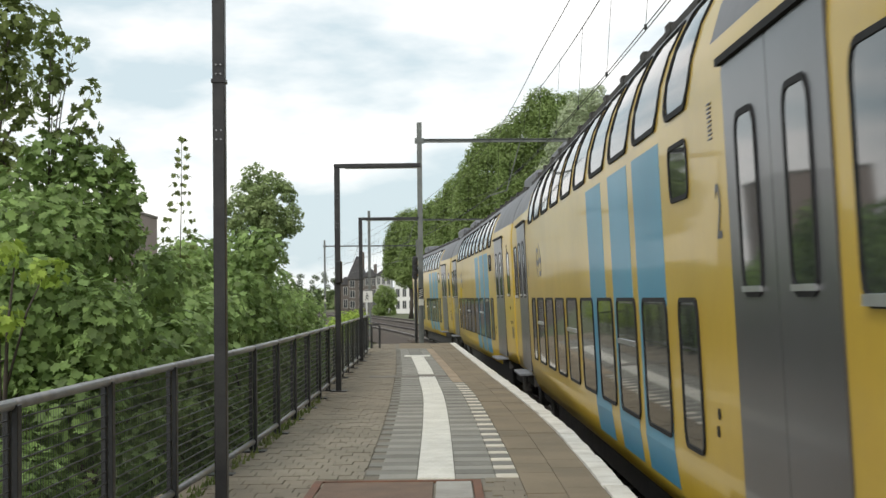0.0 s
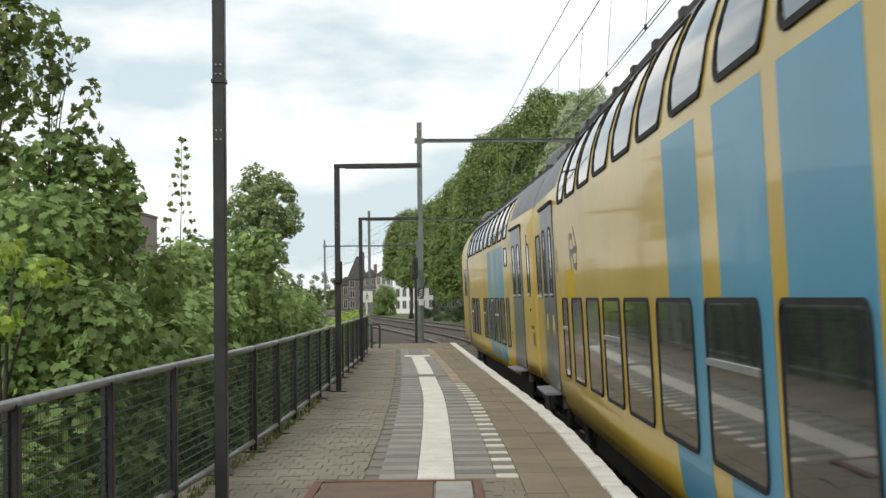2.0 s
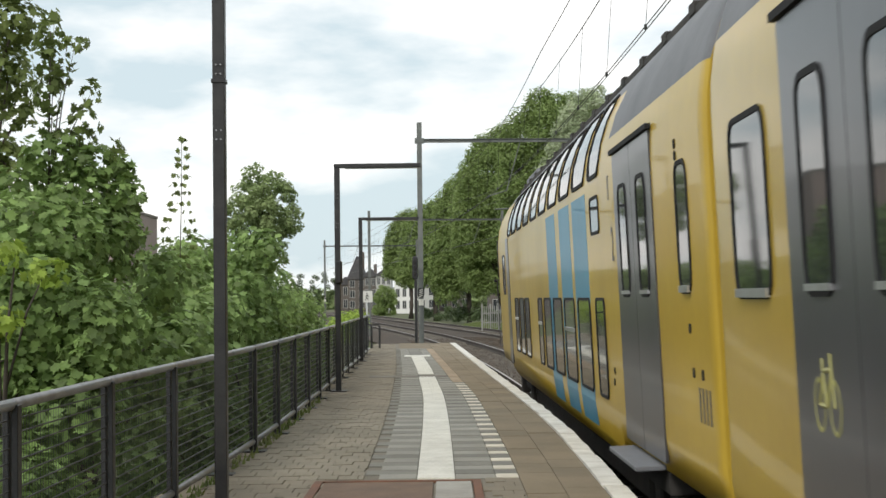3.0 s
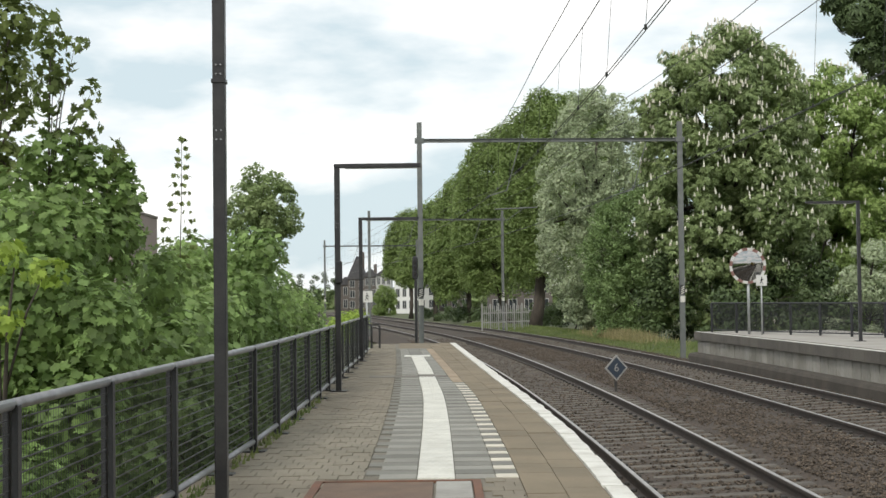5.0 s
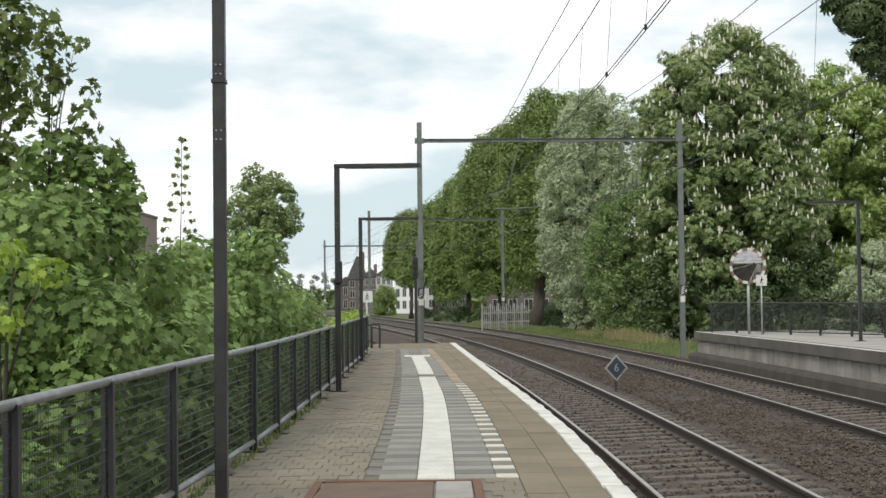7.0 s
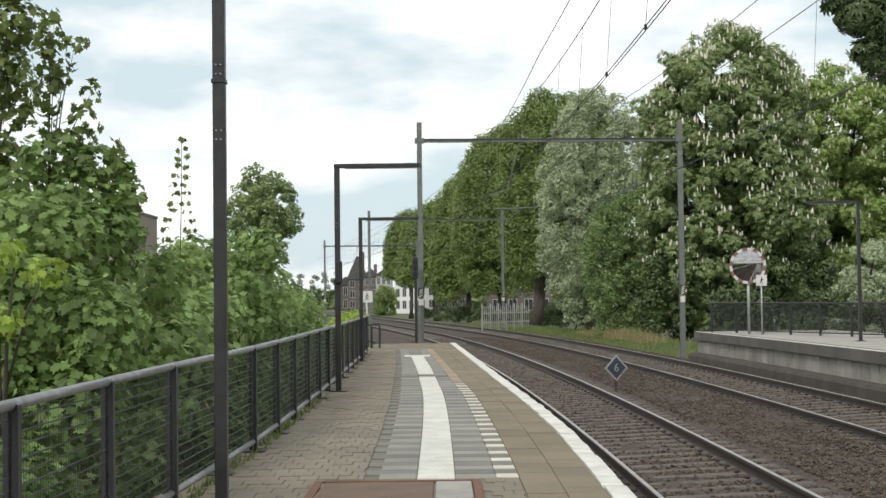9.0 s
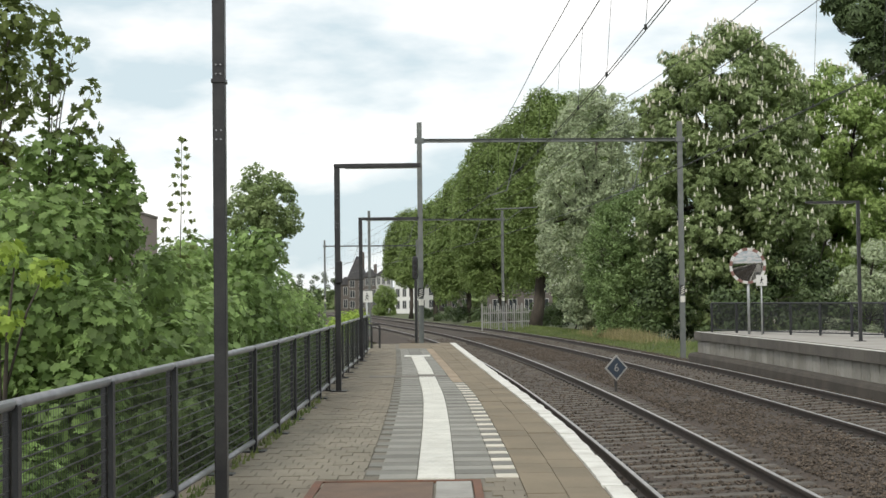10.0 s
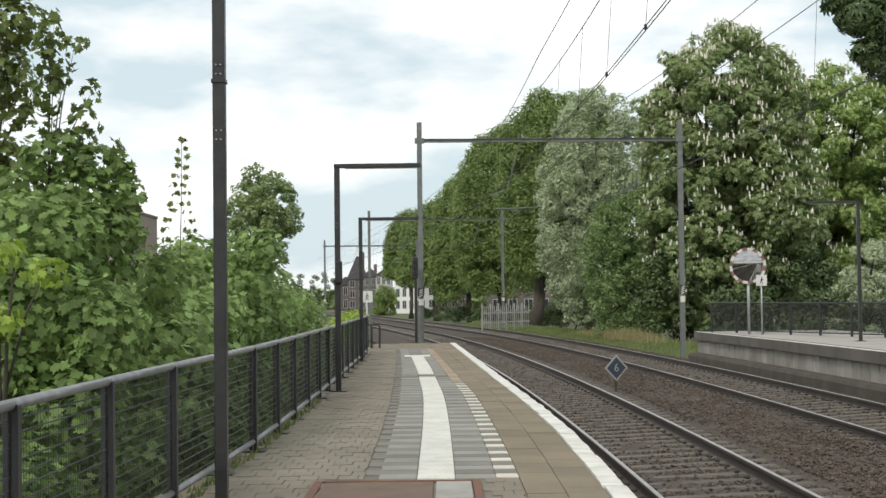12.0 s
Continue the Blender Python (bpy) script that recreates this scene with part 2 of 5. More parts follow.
def make_ground():
    bm = bmesh.new()
    n = 60
    grid = {}
    for i in range(n + 1):
        for j in range(n + 1):
            a, b = (i / n * 2 - 1), (j / n * 2 - 1)
            x, y = 1500 * a * abs(a) ** 1.6, 60 + 2200 * b * abs(b) ** 1.6
            grid[i, j] = bm.verts.new((x, y, -0.62 + 0.10 * noise.noise((x * 0.05, y * 0.05, 0))))
    for i in range(n):
        for j in range(n):
            bm.faces.new((grid[i, j], grid[i + 1, j], grid[i + 1, j + 1], grid[i, j + 1]))
    structure("ground", bm, M_EARTH, "grassy earth around the railway", True)


def make_ballast():
    bm = bmesh.new()
    rings = []
    rnd = random.Random(3)
    ds = [-260 + i * 20 for i in range(13)] + [i * 0.8 for i in range(0, 100)] + [80 + i * 5 for i in range(35)]
    us = [-2.6, -1.9] + [-1.6 + 0.28 * k for k in range(29)] + [6.7, 7.4]
    for d in ds:
        row = []
        for k, u in enumerate(us):
            z = -0.55 if k in (0, len(us) - 1) else (-0.25 if k in (1, len(us) - 2) else -0.155)
            if 0 < k < len(us) - 1:
                z += float(lift(u)) + 0.035 * noise.noise((u * 1.7, d * 1.7, 0.3)) + rnd.uniform(-0.012, 0.012)
                if 1.4 < u < 3.0:
                    z += 0.05
            x, y = track_pt(d, u)
            row.append(bm.verts.new((x, y, z)))
        rings.append(row)
    for a, b in zip(rings, rings[1:]):
        for k in range(len(us) - 1):
            bm.faces.new((a[k], a[k + 1], b[k + 1], b[k]))
    return structure("ballast", bm, M_BALLAST, "brown-grey crushed stone track ballast", True)


def rail_profile(side):
    # foot, web and head of a flat-bottomed rail
    p = [(-0.07, -0.165), (0.07, -0.165), (0.07, -0.15), (0.012, -0.13), (0.012, -0.045), (0.036, -0.036), (0.036, -0.004), (0.03, 0.0),
         (-0.03, 0.0), (-0.036, -0.004), (-0.036, -0.036), (-0.012, -0.045), (-0.012, -0.13), (-0.07, -0.15)]
    return p[::-1]


def make_track(off, label, cant=0.0):
    root = empty("railway_track", Matrix(), label, "railway track", "pair of tracks", "structure")
    for side in (-1, 1):
        o = off + side * (RAIL_GAUGE / 2 + 0.036)
        bm = bmesh.new()
        line = [track_pt(d, o) for d in [-260 + 26 * i for i in range(10)] + [2 * i for i in range(115)]]
        lift = cant if side > 0 else 0.0
        sweep(bm, line, [(u, w + lift) for u, w in rail_profile(side)])
        rail = part("rail", bm, M_RAIL, root, "brown steel rail")
        bm = bmesh.new()
        sweep(bm, line, [(-0.026, 0.0015 + lift), (-0.026, 0.004 + lift), (0.026, 0.004 + lift), (0.026, 0.0015 + lift)])
        part("rail_head", bm, M_RAILTOP, rail, "polished running surface, its sheen painted pale")
    # sleepers
    bm = bmesh.new()
    box(bm, -1.26, 1.26, -0.12, 0.12, -0.30, -0.15, 0.02)
    for v in bm.verts:
        if abs(v.co.x) < 0.5 and v.co.z > -0.2:
            v.co.z -= 0.015
    me = mesh_from(bm, "sleeper", M_SLEEPER)
    bm = bmesh.new()
    for sx in (-0.72, 0.72):
        for dx in (-0.115, 0.115):
            box(bm, sx + dx - 0.03, sx + dx + 0.03, -0.045, 0.045, -0.15, -0.11, 0.01)
    clips = mesh_from(bm, "rail_clip", M_UNDER)
    s = 5.0
    while s < 150:
        d = at_arc(s)
        x, y = track_pt(d, off)
        t = track_dir(d)
        ob = new("sleeper", me)
        ob.parent = root
        ob.matrix_basis = Matrix.Translation((x, y, 0.012 + cant / 2)) @ Matrix.Rotation(math.atan2(t.y, t.x) - math.pi / 2, 4, "Z") @ Matrix.Rotation(-cant / 1.507, 4, "Y")
        if s < 70:
            oc = new("rail_clips", clips)
            oc.parent = ob
        s += 0.6
    return root


def make_stones(ballast):
    """Loose ballast stones over the visible stretch, one joined mesh."""
    rnd = np.random.default_rng(5)
    n = 115000
    d = 9 + 70 * rnd.random(n) ** 1.6
    u = rnd.uniform(-1.6, 6.4, n)
    keep = np.ones(n, bool)
    for c in (0, TRACK_APART):
        for side in (-1, 1):
            keep &= np.abs(u - c - side * 0.75) > 0.10
    s = np.interp(d, _arc_d, _arc_s)
    on_sleeper = np.abs((s - 5.0 + 0.3) % 0.6 - 0.3) < 0.125
    keep &= ~(on_sleeper & ((np.abs(u) < 1.25) | (np.abs(u - TRACK_APART) < 1.25)) & (rnd.random(n) < 0.85))
    d, u = d[keep], u[keep]
    base = np.array([(1, 0, 0), (-1, 0, 0), (0, 1, 0), (0, -1, 0), (0, 0, 1), (0, 0, -1)], float)
    tri = np.array([(0, 2, 4), (2, 1, 4), (1, 3, 4), (3, 0, 4), (2, 0, 5), (1, 2, 5), (3, 1, 5), (0, 3, 5)])
    p = np.array([track_pt(a, b) for a, b in zip(d, u)])
    z = lift(u) - 0.15 + 0.012 * rnd.standard_normal(len(d))
    z[(u > 1.4) & (u < 3.0)] += 0.05
    c = np.column_stack([p, z])
    size = rnd.uniform(0.016, 0.036, (len(d), 1, 1)) * rnd.uniform(0.6, 1.3, (len(d), 6, 1))
    a = rnd.uniform(0, math.tau, len(d))
    rot = np.zeros((len(d), 3, 3))
    rot[:, 0, 0], rot[:, 0, 1], rot[:, 1, 0], rot[:, 1, 1], rot[:, 2, 2] = np.cos(a), -np.sin(a), np.sin(a), np.cos(a), 0.7
    v = np.einsum("nij,kj->nki", rot, base) * size + c[:, None, :]
    ob = new("ballast_stones", raw_mesh("ballast_stones", v.reshape(-1, 3), (tri[None] + 6 * np.arange(len(d))[:, None, None]).reshape(-1, 3), M_STONE))
    ob.parent = ballast
    tagged(ob, "loose angular ballast stones", kind="stuff")


def raw_mesh(name, verts, tris, material):
    me = bpy.data.meshes.new(name)
    me.vertices.add(len(verts))
    me.vertices.foreach_set("co", np.ascontiguousarray(verts, dtype=np.float32).ravel())
    me.loops.add(tris.size)
    me.loops.foreach_set("vertex_index", np.ascontiguousarray(tris, dtype=np.int32).ravel())
    me.polygons.add(len(tris))
    me.polygons.foreach_set("loop_start", np.arange(0, tris.size, 3, dtype=np.int32))
    me.polygons.foreach_set("loop_total", np.full(len(tris), 3, dtype=np.int32))
    me.update(calc_edges=True)
    for m in (material if isinstance(material, (list, tuple)) else [material]):
        me.materials.append(m)
    return me


# ---- near platform ----
PLAT_Z = 0.76


def lerp_line(rows, d):
    return float(np.interp(d, [r[0] for r in rows], [r[1] for r in rows]))


def smooth_line(rows, d):
    return sum(lerp_line(rows, d + k) for k in (-1.6, -0.8, 0, 0.8, 1.6)) / 5


EDGE = [(-60, 1.27), (6, 1.27), (9.9, 1.27), (12.4, 1.285), (15.6, 1.27), (18.65, 1.19), (22.7, 1.05), (31, 0.76), (44, 0.33), (60, -0.3)]
REAR = [(-60, -2.15), (8.51, -2.122), (13.15, -1.84), (20.67, -1.846), (32.16, -1.932), (44.81, -2.101), (60, -2.45)]
GUIDE = [(0, -0.06), (11, -0.07), (13, -0.08), (15.6, -0.09), (20.5, -0.15), (24.9, -0.29), (27.8, -0.37), (34.3, -0.63), (44, -1.0)]


def edge_x(d):
    return smooth_line(EDGE, d)


def rear_x(d):
    return smooth_line(REAR, d)


def guide_x(d):
    return smooth_line(GUIDE, d)


def strip_box(bm, xl, xr, d0, d1, z0, z1, n=1, bevel=0.0):
    """A slab between two plan lines xl(d) and xr(d)."""
    ds = [d0 + (d1 - d0) * i / n for i in range(n + 1)]
    rows = [[bm.verts.new((f(d), d, z)) for f, z in ((xl, z0), (xr, z0), (xr, z1), (xl, z1))] for d in ds]
    for a, b in zip(rows, rows[1:]):
        for k in range(4):
            bm.faces.new((a[k], a[(k + 1) % 4], b[(k + 1) % 4], b[k]))
    bm.faces.new(rows[0][::-1])
    bm.faces.new(rows[-1])


def make_platform():
    root = empty("platform", Matrix(), "brown and grey paved railway platform with white edge", "platform", kind="structure")
    # body and retaining wall
    bm = bmesh.new()
    strip_box(bm, rear_x, lambda d: edge_x(d) - 0.10, -50, 44.2, -0.5, PLAT_Z - 0.085, 90)
    part("platform_wall", bm, M_CONC_DARK, root, "weathered concrete platform wall")
    bm = bmesh.new()
    strip_box(bm, rear_x, lambda d: edge_x(d) - 0.02, -50, 44.2, PLAT_Z - 0.083, PLAT_Z - 0.012, 90)
    part("paving_bed", bm, M_JOINT, root, "dark sandy joints")
    rnd = random.Random(11)
    # white painted edge stones
    d = -6.0
    while d < 44.0:
        l = 0.5
        dx = rnd.uniform(-0.008, 0.008)
        bm = bmesh.new()
        strip_box(bm, lambda t: edge_x(t) - 0.155 + dx + rnd.uniform(-0.006, 0.006), lambda t: edge_x(t) + dx + rnd.uniform(-0.005, 0.005), d + 0.004, min(d + l, 44.2) - 0.004, PLAT_Z - 0.09, PLAT_Z + 0.012 + rnd.uniform(-0.003, 0.003), 2)
        part("edge_stone", bm, M_WHITEPAINT, root)
        d += l
    # brown slabs beside the edge
    d = -6.0
    while d < 43.8:
        l = 0.6
        for k in range(2):
            bm = bmesh.new()
            lo, hi = k / 2, (k + 1) / 2
            def fl(t, f=lo):
                a, b = band_x(t), edge_x(t) - 0.16
                return a + (b - a) * f + 0.003
            def fr(t, f=hi):
                a, b = band_x(t), edge_x(t) - 0.16
                return a + (b - a) * f - 0.003
            sh = 0.3 * k
            strip_box(bm, fl, fr, d + 0.003 + sh, min(d + l - 0.003 + sh, 44.15), PLAT_Z - 0.05, PLAT_Z + rnd.uniform(-0.003, 0.003))
            part("slab", bm, M_BROWN, root)
        d += l
    # tiles with the dashed warning row and the grey field either side of the guide strip
    d = 11.1
    i = 0
    while d < 39.5:
        l = 0.285
        m = M_DARKTILE if i % 2 else M_GREYTILE
        jut = 0.11 if i % 2 else 0.0
        cuts = [(lambda t: field_x(t) - jut, lambda t: guide_x(t) - 0.146, m, 0.0), (lambda t: guide_x(t) + 0.146, lambda t: band_x(t) - 0.175, m, 0.0),
                (lambda t: band_x(t) - 0.175, band_x, (M_DARKTILE if i % 2 else M_CREAM) if d < 23.5 else M_TAN, 0.03 if d < 23.5 and not i % 2 else 0.0)]
        for fl, fr, mm, cut in cuts:
            bm = bmesh.new()
            strip_box(bm, lambda t: fl(t) + 0.003, lambda t: fr(t) - 0.003, d + 0.004 + cut, d + l - 0.004 - cut, PLAT_Z - 0.05, PLAT_Z + rnd.uniform(-0.002, 0.003))
            part("tile", bm, mm, root)
        # guide strip: ribbed white tile, interrupted at the crossing slab
        if d < 25.1 or 26.0 < d < 34.2:
            bm = bmesh.new()
            strip_box(bm, lambda t: guide_x(t) - 0.142, lambda t: guide_x(t) + 0.142, d + 0.005, d + l - 0.005, PLAT_Z - 0.05, PLAT_Z + 0.003)
            for k in range(5):
                c = -0.112 + 0.056 * k
                strip_box(bm, lambda t: guide_x(t) + c - 0.016, lambda t: guide_x(t) + c + 0.016, d + 0.01, d + l - 0.01, PLAT_Z + 0.003, PLAT_Z + 0.008)
            part("guide_tile", bm, M_WHITE, root, "ribbed white tactile guide tile")
        else:
            bm = bmesh.new()
            strip_box(bm, lambda t: guide_x(t) - 0.142, lambda t: guide_x(t) + 0.142, d + 0.005, d + l - 0.005, PLAT_Z - 0.05, PLAT_Z + 0.001)
            part("tile", bm, M_DARKTILE, root)
        d += l
        i += 1
    bm = bmesh.new()
    strip_box(bm, lambda t: guide_x(t) - 0.30, lambda t: guide_x(t) + 0.30, 34.1, 34.7, PLAT_Z, PLAT_Z + 0.010)
    part("guide_tile", bm, M_WHITE, root, "white crossbar at the end of the guide strip")
    # plain paving at the far end
    bm = bmesh.new()
    strip_box(bm, lambda t: field_x(t), lambda t: band_x(t) - 0.004, 39.4, 44.15, PLAT_Z - 0.05, PLAT_Z, 6)
    part("end_paving", bm, M_BROWN, root, "plain brown paving at the platform end")
    # paving in stretcher rows
    w, l = 0.15, 0.24
    far = bmesh.new()
    count = 0
    d = -4.0
    row = 0
    while d < 44.0:
        x = rear_x(d) + 0.02 - (w / 2 if row % 2 else 0)
        lim = field_x(d) - 0.11 if d > 10.9 else band_x(d)
        while x < lim - 0.03:
            x1 = min(x + w, lim - 0.004)
            z = PLAT_Z + rnd.uniform(-0.004, 0.003)
            if max(x, rear_x(d)) < x1 - 0.02:
                a = max(x, rear_x(d)) + 0.003
                if 10.9 < d < 17.5 and count < 300 and x > -1.75:
                    bm = bmesh.new()
                    box(bm, a, x1 - 0.003, d + 0.003, d + l - 0.003, PLAT_Z - 0.05, z)
                    part("paver", bm, M_PAVER, root)
                    count += 1
                elif not (9.9 < d < 10.95 and -0.95 < x < 0.24):
                    box(far, a, x1 - 0.003, d + 0.003, d + l - 0.003, PLAT_Z - 0.03, z)
            x += w
        d += l
        row += 1
    tagged(part("paving", far, M_PAVE_BED, root, "weathered brown-grey concrete pavers"), kind="stuff")
    bm = bmesh.new()
    strip_box(bm, lambda t: field_x(t) - 0.55, lambda t: band_x(t) - 0.19, 25.2, 25.8, PLAT_Z + 0.003, PLAT_Z + 0.007)
    part("repair_strip", bm, M_REPAIR, root, "dark patched strip across the paving")
    # hatch
    hatch = empty("access_hatch", Matrix(), "rust-brown steel framed access hatch set in paving", "hatch")
    bm = bmesh.new()
    for b in ((-0.97, -0.91, 9.90, 10.98), (0.20, 0.26, 9.90, 10.98), (-0.91, 0.20, 10.92, 10.98), (-0.91, 0.20, 9.90, 9.96)):
        box(bm, b[0], b[1], b[2], b[3], PLAT_Z - 0.03, PLAT_Z + 0.008)
    part("frame", bm, M_RUST, hatch, "rusted steel frame")
    bm = bmesh.new()
    box(bm, -0.90, -0.09, 9.97, 10.91, PLAT_Z - 0.03, PLAT_Z + 0.002, 0.004)
    part("plate", bm, M_HATCH, hatch, "brown infill plate")
    bm = bmesh.new()
    box(bm, -0.07, 0.19, 9.97, 10.91, PLAT_Z - 0.03, PLAT_Z + 0.004, 0.004)
    part("slab", bm, M_CONC, hatch, "pale concrete block")


M_CREAM = mat("cream_tile", (0.62, 0.58, 0.49), (0.50, 0.46, 0.385), 0.8, scale=3, bump=0.2, per_piece=0.1)
M_REPAIR = mat("dark_patch", (0.13, 0.118, 0.10), (0.18, 0.165, 0.14), 0.9, scale=2.5, bump=0.3)
M_TAN = mat("tan_tile", (0.33, 0.26, 0.18), (0.26, 0.20, 0.14), 0.88, scale=2, bump=0.3, per_piece=0.08)
M_HATCH = mat("hatch_brown", (0.165, 0.108, 0.074), (0.115, 0.08, 0.058), 0.85, scale=5, bump=0.4)


def band_x(d):
    # the line between the warning row and the brown slabs
    return guide_x(d) + lerp_line([(0, 0.61), (12.6, 0.63), (20.7, 0.585), (28.4, 0.525), (45, 0.51)], d)


def field_x(d):
    return guide_x(d) - lerp_line([(0, 0.455), (11.3, 0.436), (20.7, 0.471), (36.8, 0.367), (50, 0.36)], d)


# ---- fence, lamps ----
def fence_x(d):
    return smooth_line([(-20, -1.87), (6.2, -1.857), (9.86, -1.815), (13.15, -1.704), (14.87, -1.704), (20.67, -1.719), (31.23, -1.825), (36.77, -1.911)], d)


def make_fence():
    ds = [-0.62 + 1.73 * i for i in range(23)]
    for i, (a, b) in enumerate(zip(ds, ds[1:])):
        A, B = Vector((fence_x(a), a, 0)), Vector((fence_x(b), b, 0))
        root = empty("fence_panel", Matrix.Translation((A.x, A.y, PLAT_Z)), "dark steel mesh platform fence panel with tubular handrail", "fence", "platform fence panels")
        B0 = B - A
        u = B0.normalized()
        L = B0.length
        R = Matrix.Rotation(math.atan2(u.y, u.x), 4, "Z")
        bm = bmesh.new()
        box(bm, -0.03, 0.03, -0.034, -0.005, 0.012, 0.925, 0.004, R)
        box(bm, -0.03, 0.03, 0.005, 0.034, 0.012, 0.925, 0.004, R)
        part("post", bm, M_FENCE, root)
        bm = bmesh.new()
        box(bm, -0.075, 0.075, -0.115, 0.115, -0.004, 0.012, 0.003, R)
        part("foot_plate", bm, M_FENCE, root)
        bm = bmesh.new()
        tube(bm, R @ Vector((0.0, 0, 0.925)), R @ Vector((L - 0.01, 0, 0.925)), 0.025, n=10)
        part("handrail", bm, M_RAILTUBE, root, "galvanised tubular handrail", True)
        bm = bmesh.new()
        tube(bm, R @ Vector((0.03, 0, 0.09)), R @ Vector((L - 0.035, 0, 0.09)), 0.025, n=8)
        part("bottom_rail", bm, M_RAILTUBE, root, "galvanised bottom tube", True)
        bm = bmesh.new()
        for k in range(13):
            z = 0.14 + 0.060 * k
            box(bm, 0.035, L - 0.035, -0.004, 0.004, z - 0.0028, z + 0.0028, 0, R)
        n = 38
        for k in range(n):
            x = 0.05 + (L - 0.1) * k / (n - 1)
            box(bm, x - 0.0017, x + 0.0017, 0.0045, 0.006, 0.13, 0.89, 0, R)
        tagged(part("wire_mesh", bm, M_FENCE, root, "fine dark wire grille"), kind="stuff")


def make_platform_lamp(x, d, arm, height, label, group, z0, turn=0.0, box_z=0.0):
    root = empty("platform_lamp", Matrix.Translation((x, d, z0)) @ Matrix.Rotation(turn, 4, "Z"), label, "lamp", group)
    bm = bmesh.new()
    box(bm, -0.040, 0.040, -0.042, 0.042, 0.015, height - 0.062, 0.005)
    post = part("post", bm, M_BLACKPOST, root)
    bm = bmesh.new()
    box(bm, -0.12, 0.12, -0.12, 0.12, 0, 0.015, 0.004)
    part("base_plate", bm, M_BLACKPOST, root)
    bm = bmesh.new()
    for z in (2.41, 2.47, 2.84, 2.90):
        for sx in (-0.015, 0.015):
            if z < height:
                tube(bm, (sx, -0.049, z), (sx, -0.044, z), 0.0065, n=6)
    part("rivets", bm, M_RAILTUBE, post)
    if height > 4:
        bm = bmesh.new()
        box(bm, -0.047, 0.047, -0.050, 0.050, 2.78, 2.81, 0.003)
        part("joint_sleeve", bm, M_BLACKPOST, post)
    a0, a1 = (-0.042, arm) if arm > 0 else (arm, 0.042)
    bm = bmesh.new()
    box(bm, a0, a1, -0.05, 0.05, height - 0.06, height, 0.006)
    beam = part("arm", bm, M_BLACKPOST, root)
    bm = bmesh.new()
    b0, b1 = (0.12, arm - 0.05) if arm > 0 else (arm + 0.05, -0.12)
    box(bm, b0, b1, -0.03, 0.03, height - 0.074, height - 0.062, 0.003)
    part("diffuser", bm, M_DIFF, beam, "pale tube diffuser, unlit")
    if box_z:
        bm = bmesh.new()
        box(bm, -0.035, 0.065, -0.09, 0.07, box_z, box_z + 0.34, 0.02)
        part("loudspeaker", bm, M_BLACKPOST, root, "small black loudspeaker")
    return root


M_DIFF = mat("diffuser", (0.45, 0.45, 0.44), (0.38, 0.38, 0.37), 0.4)


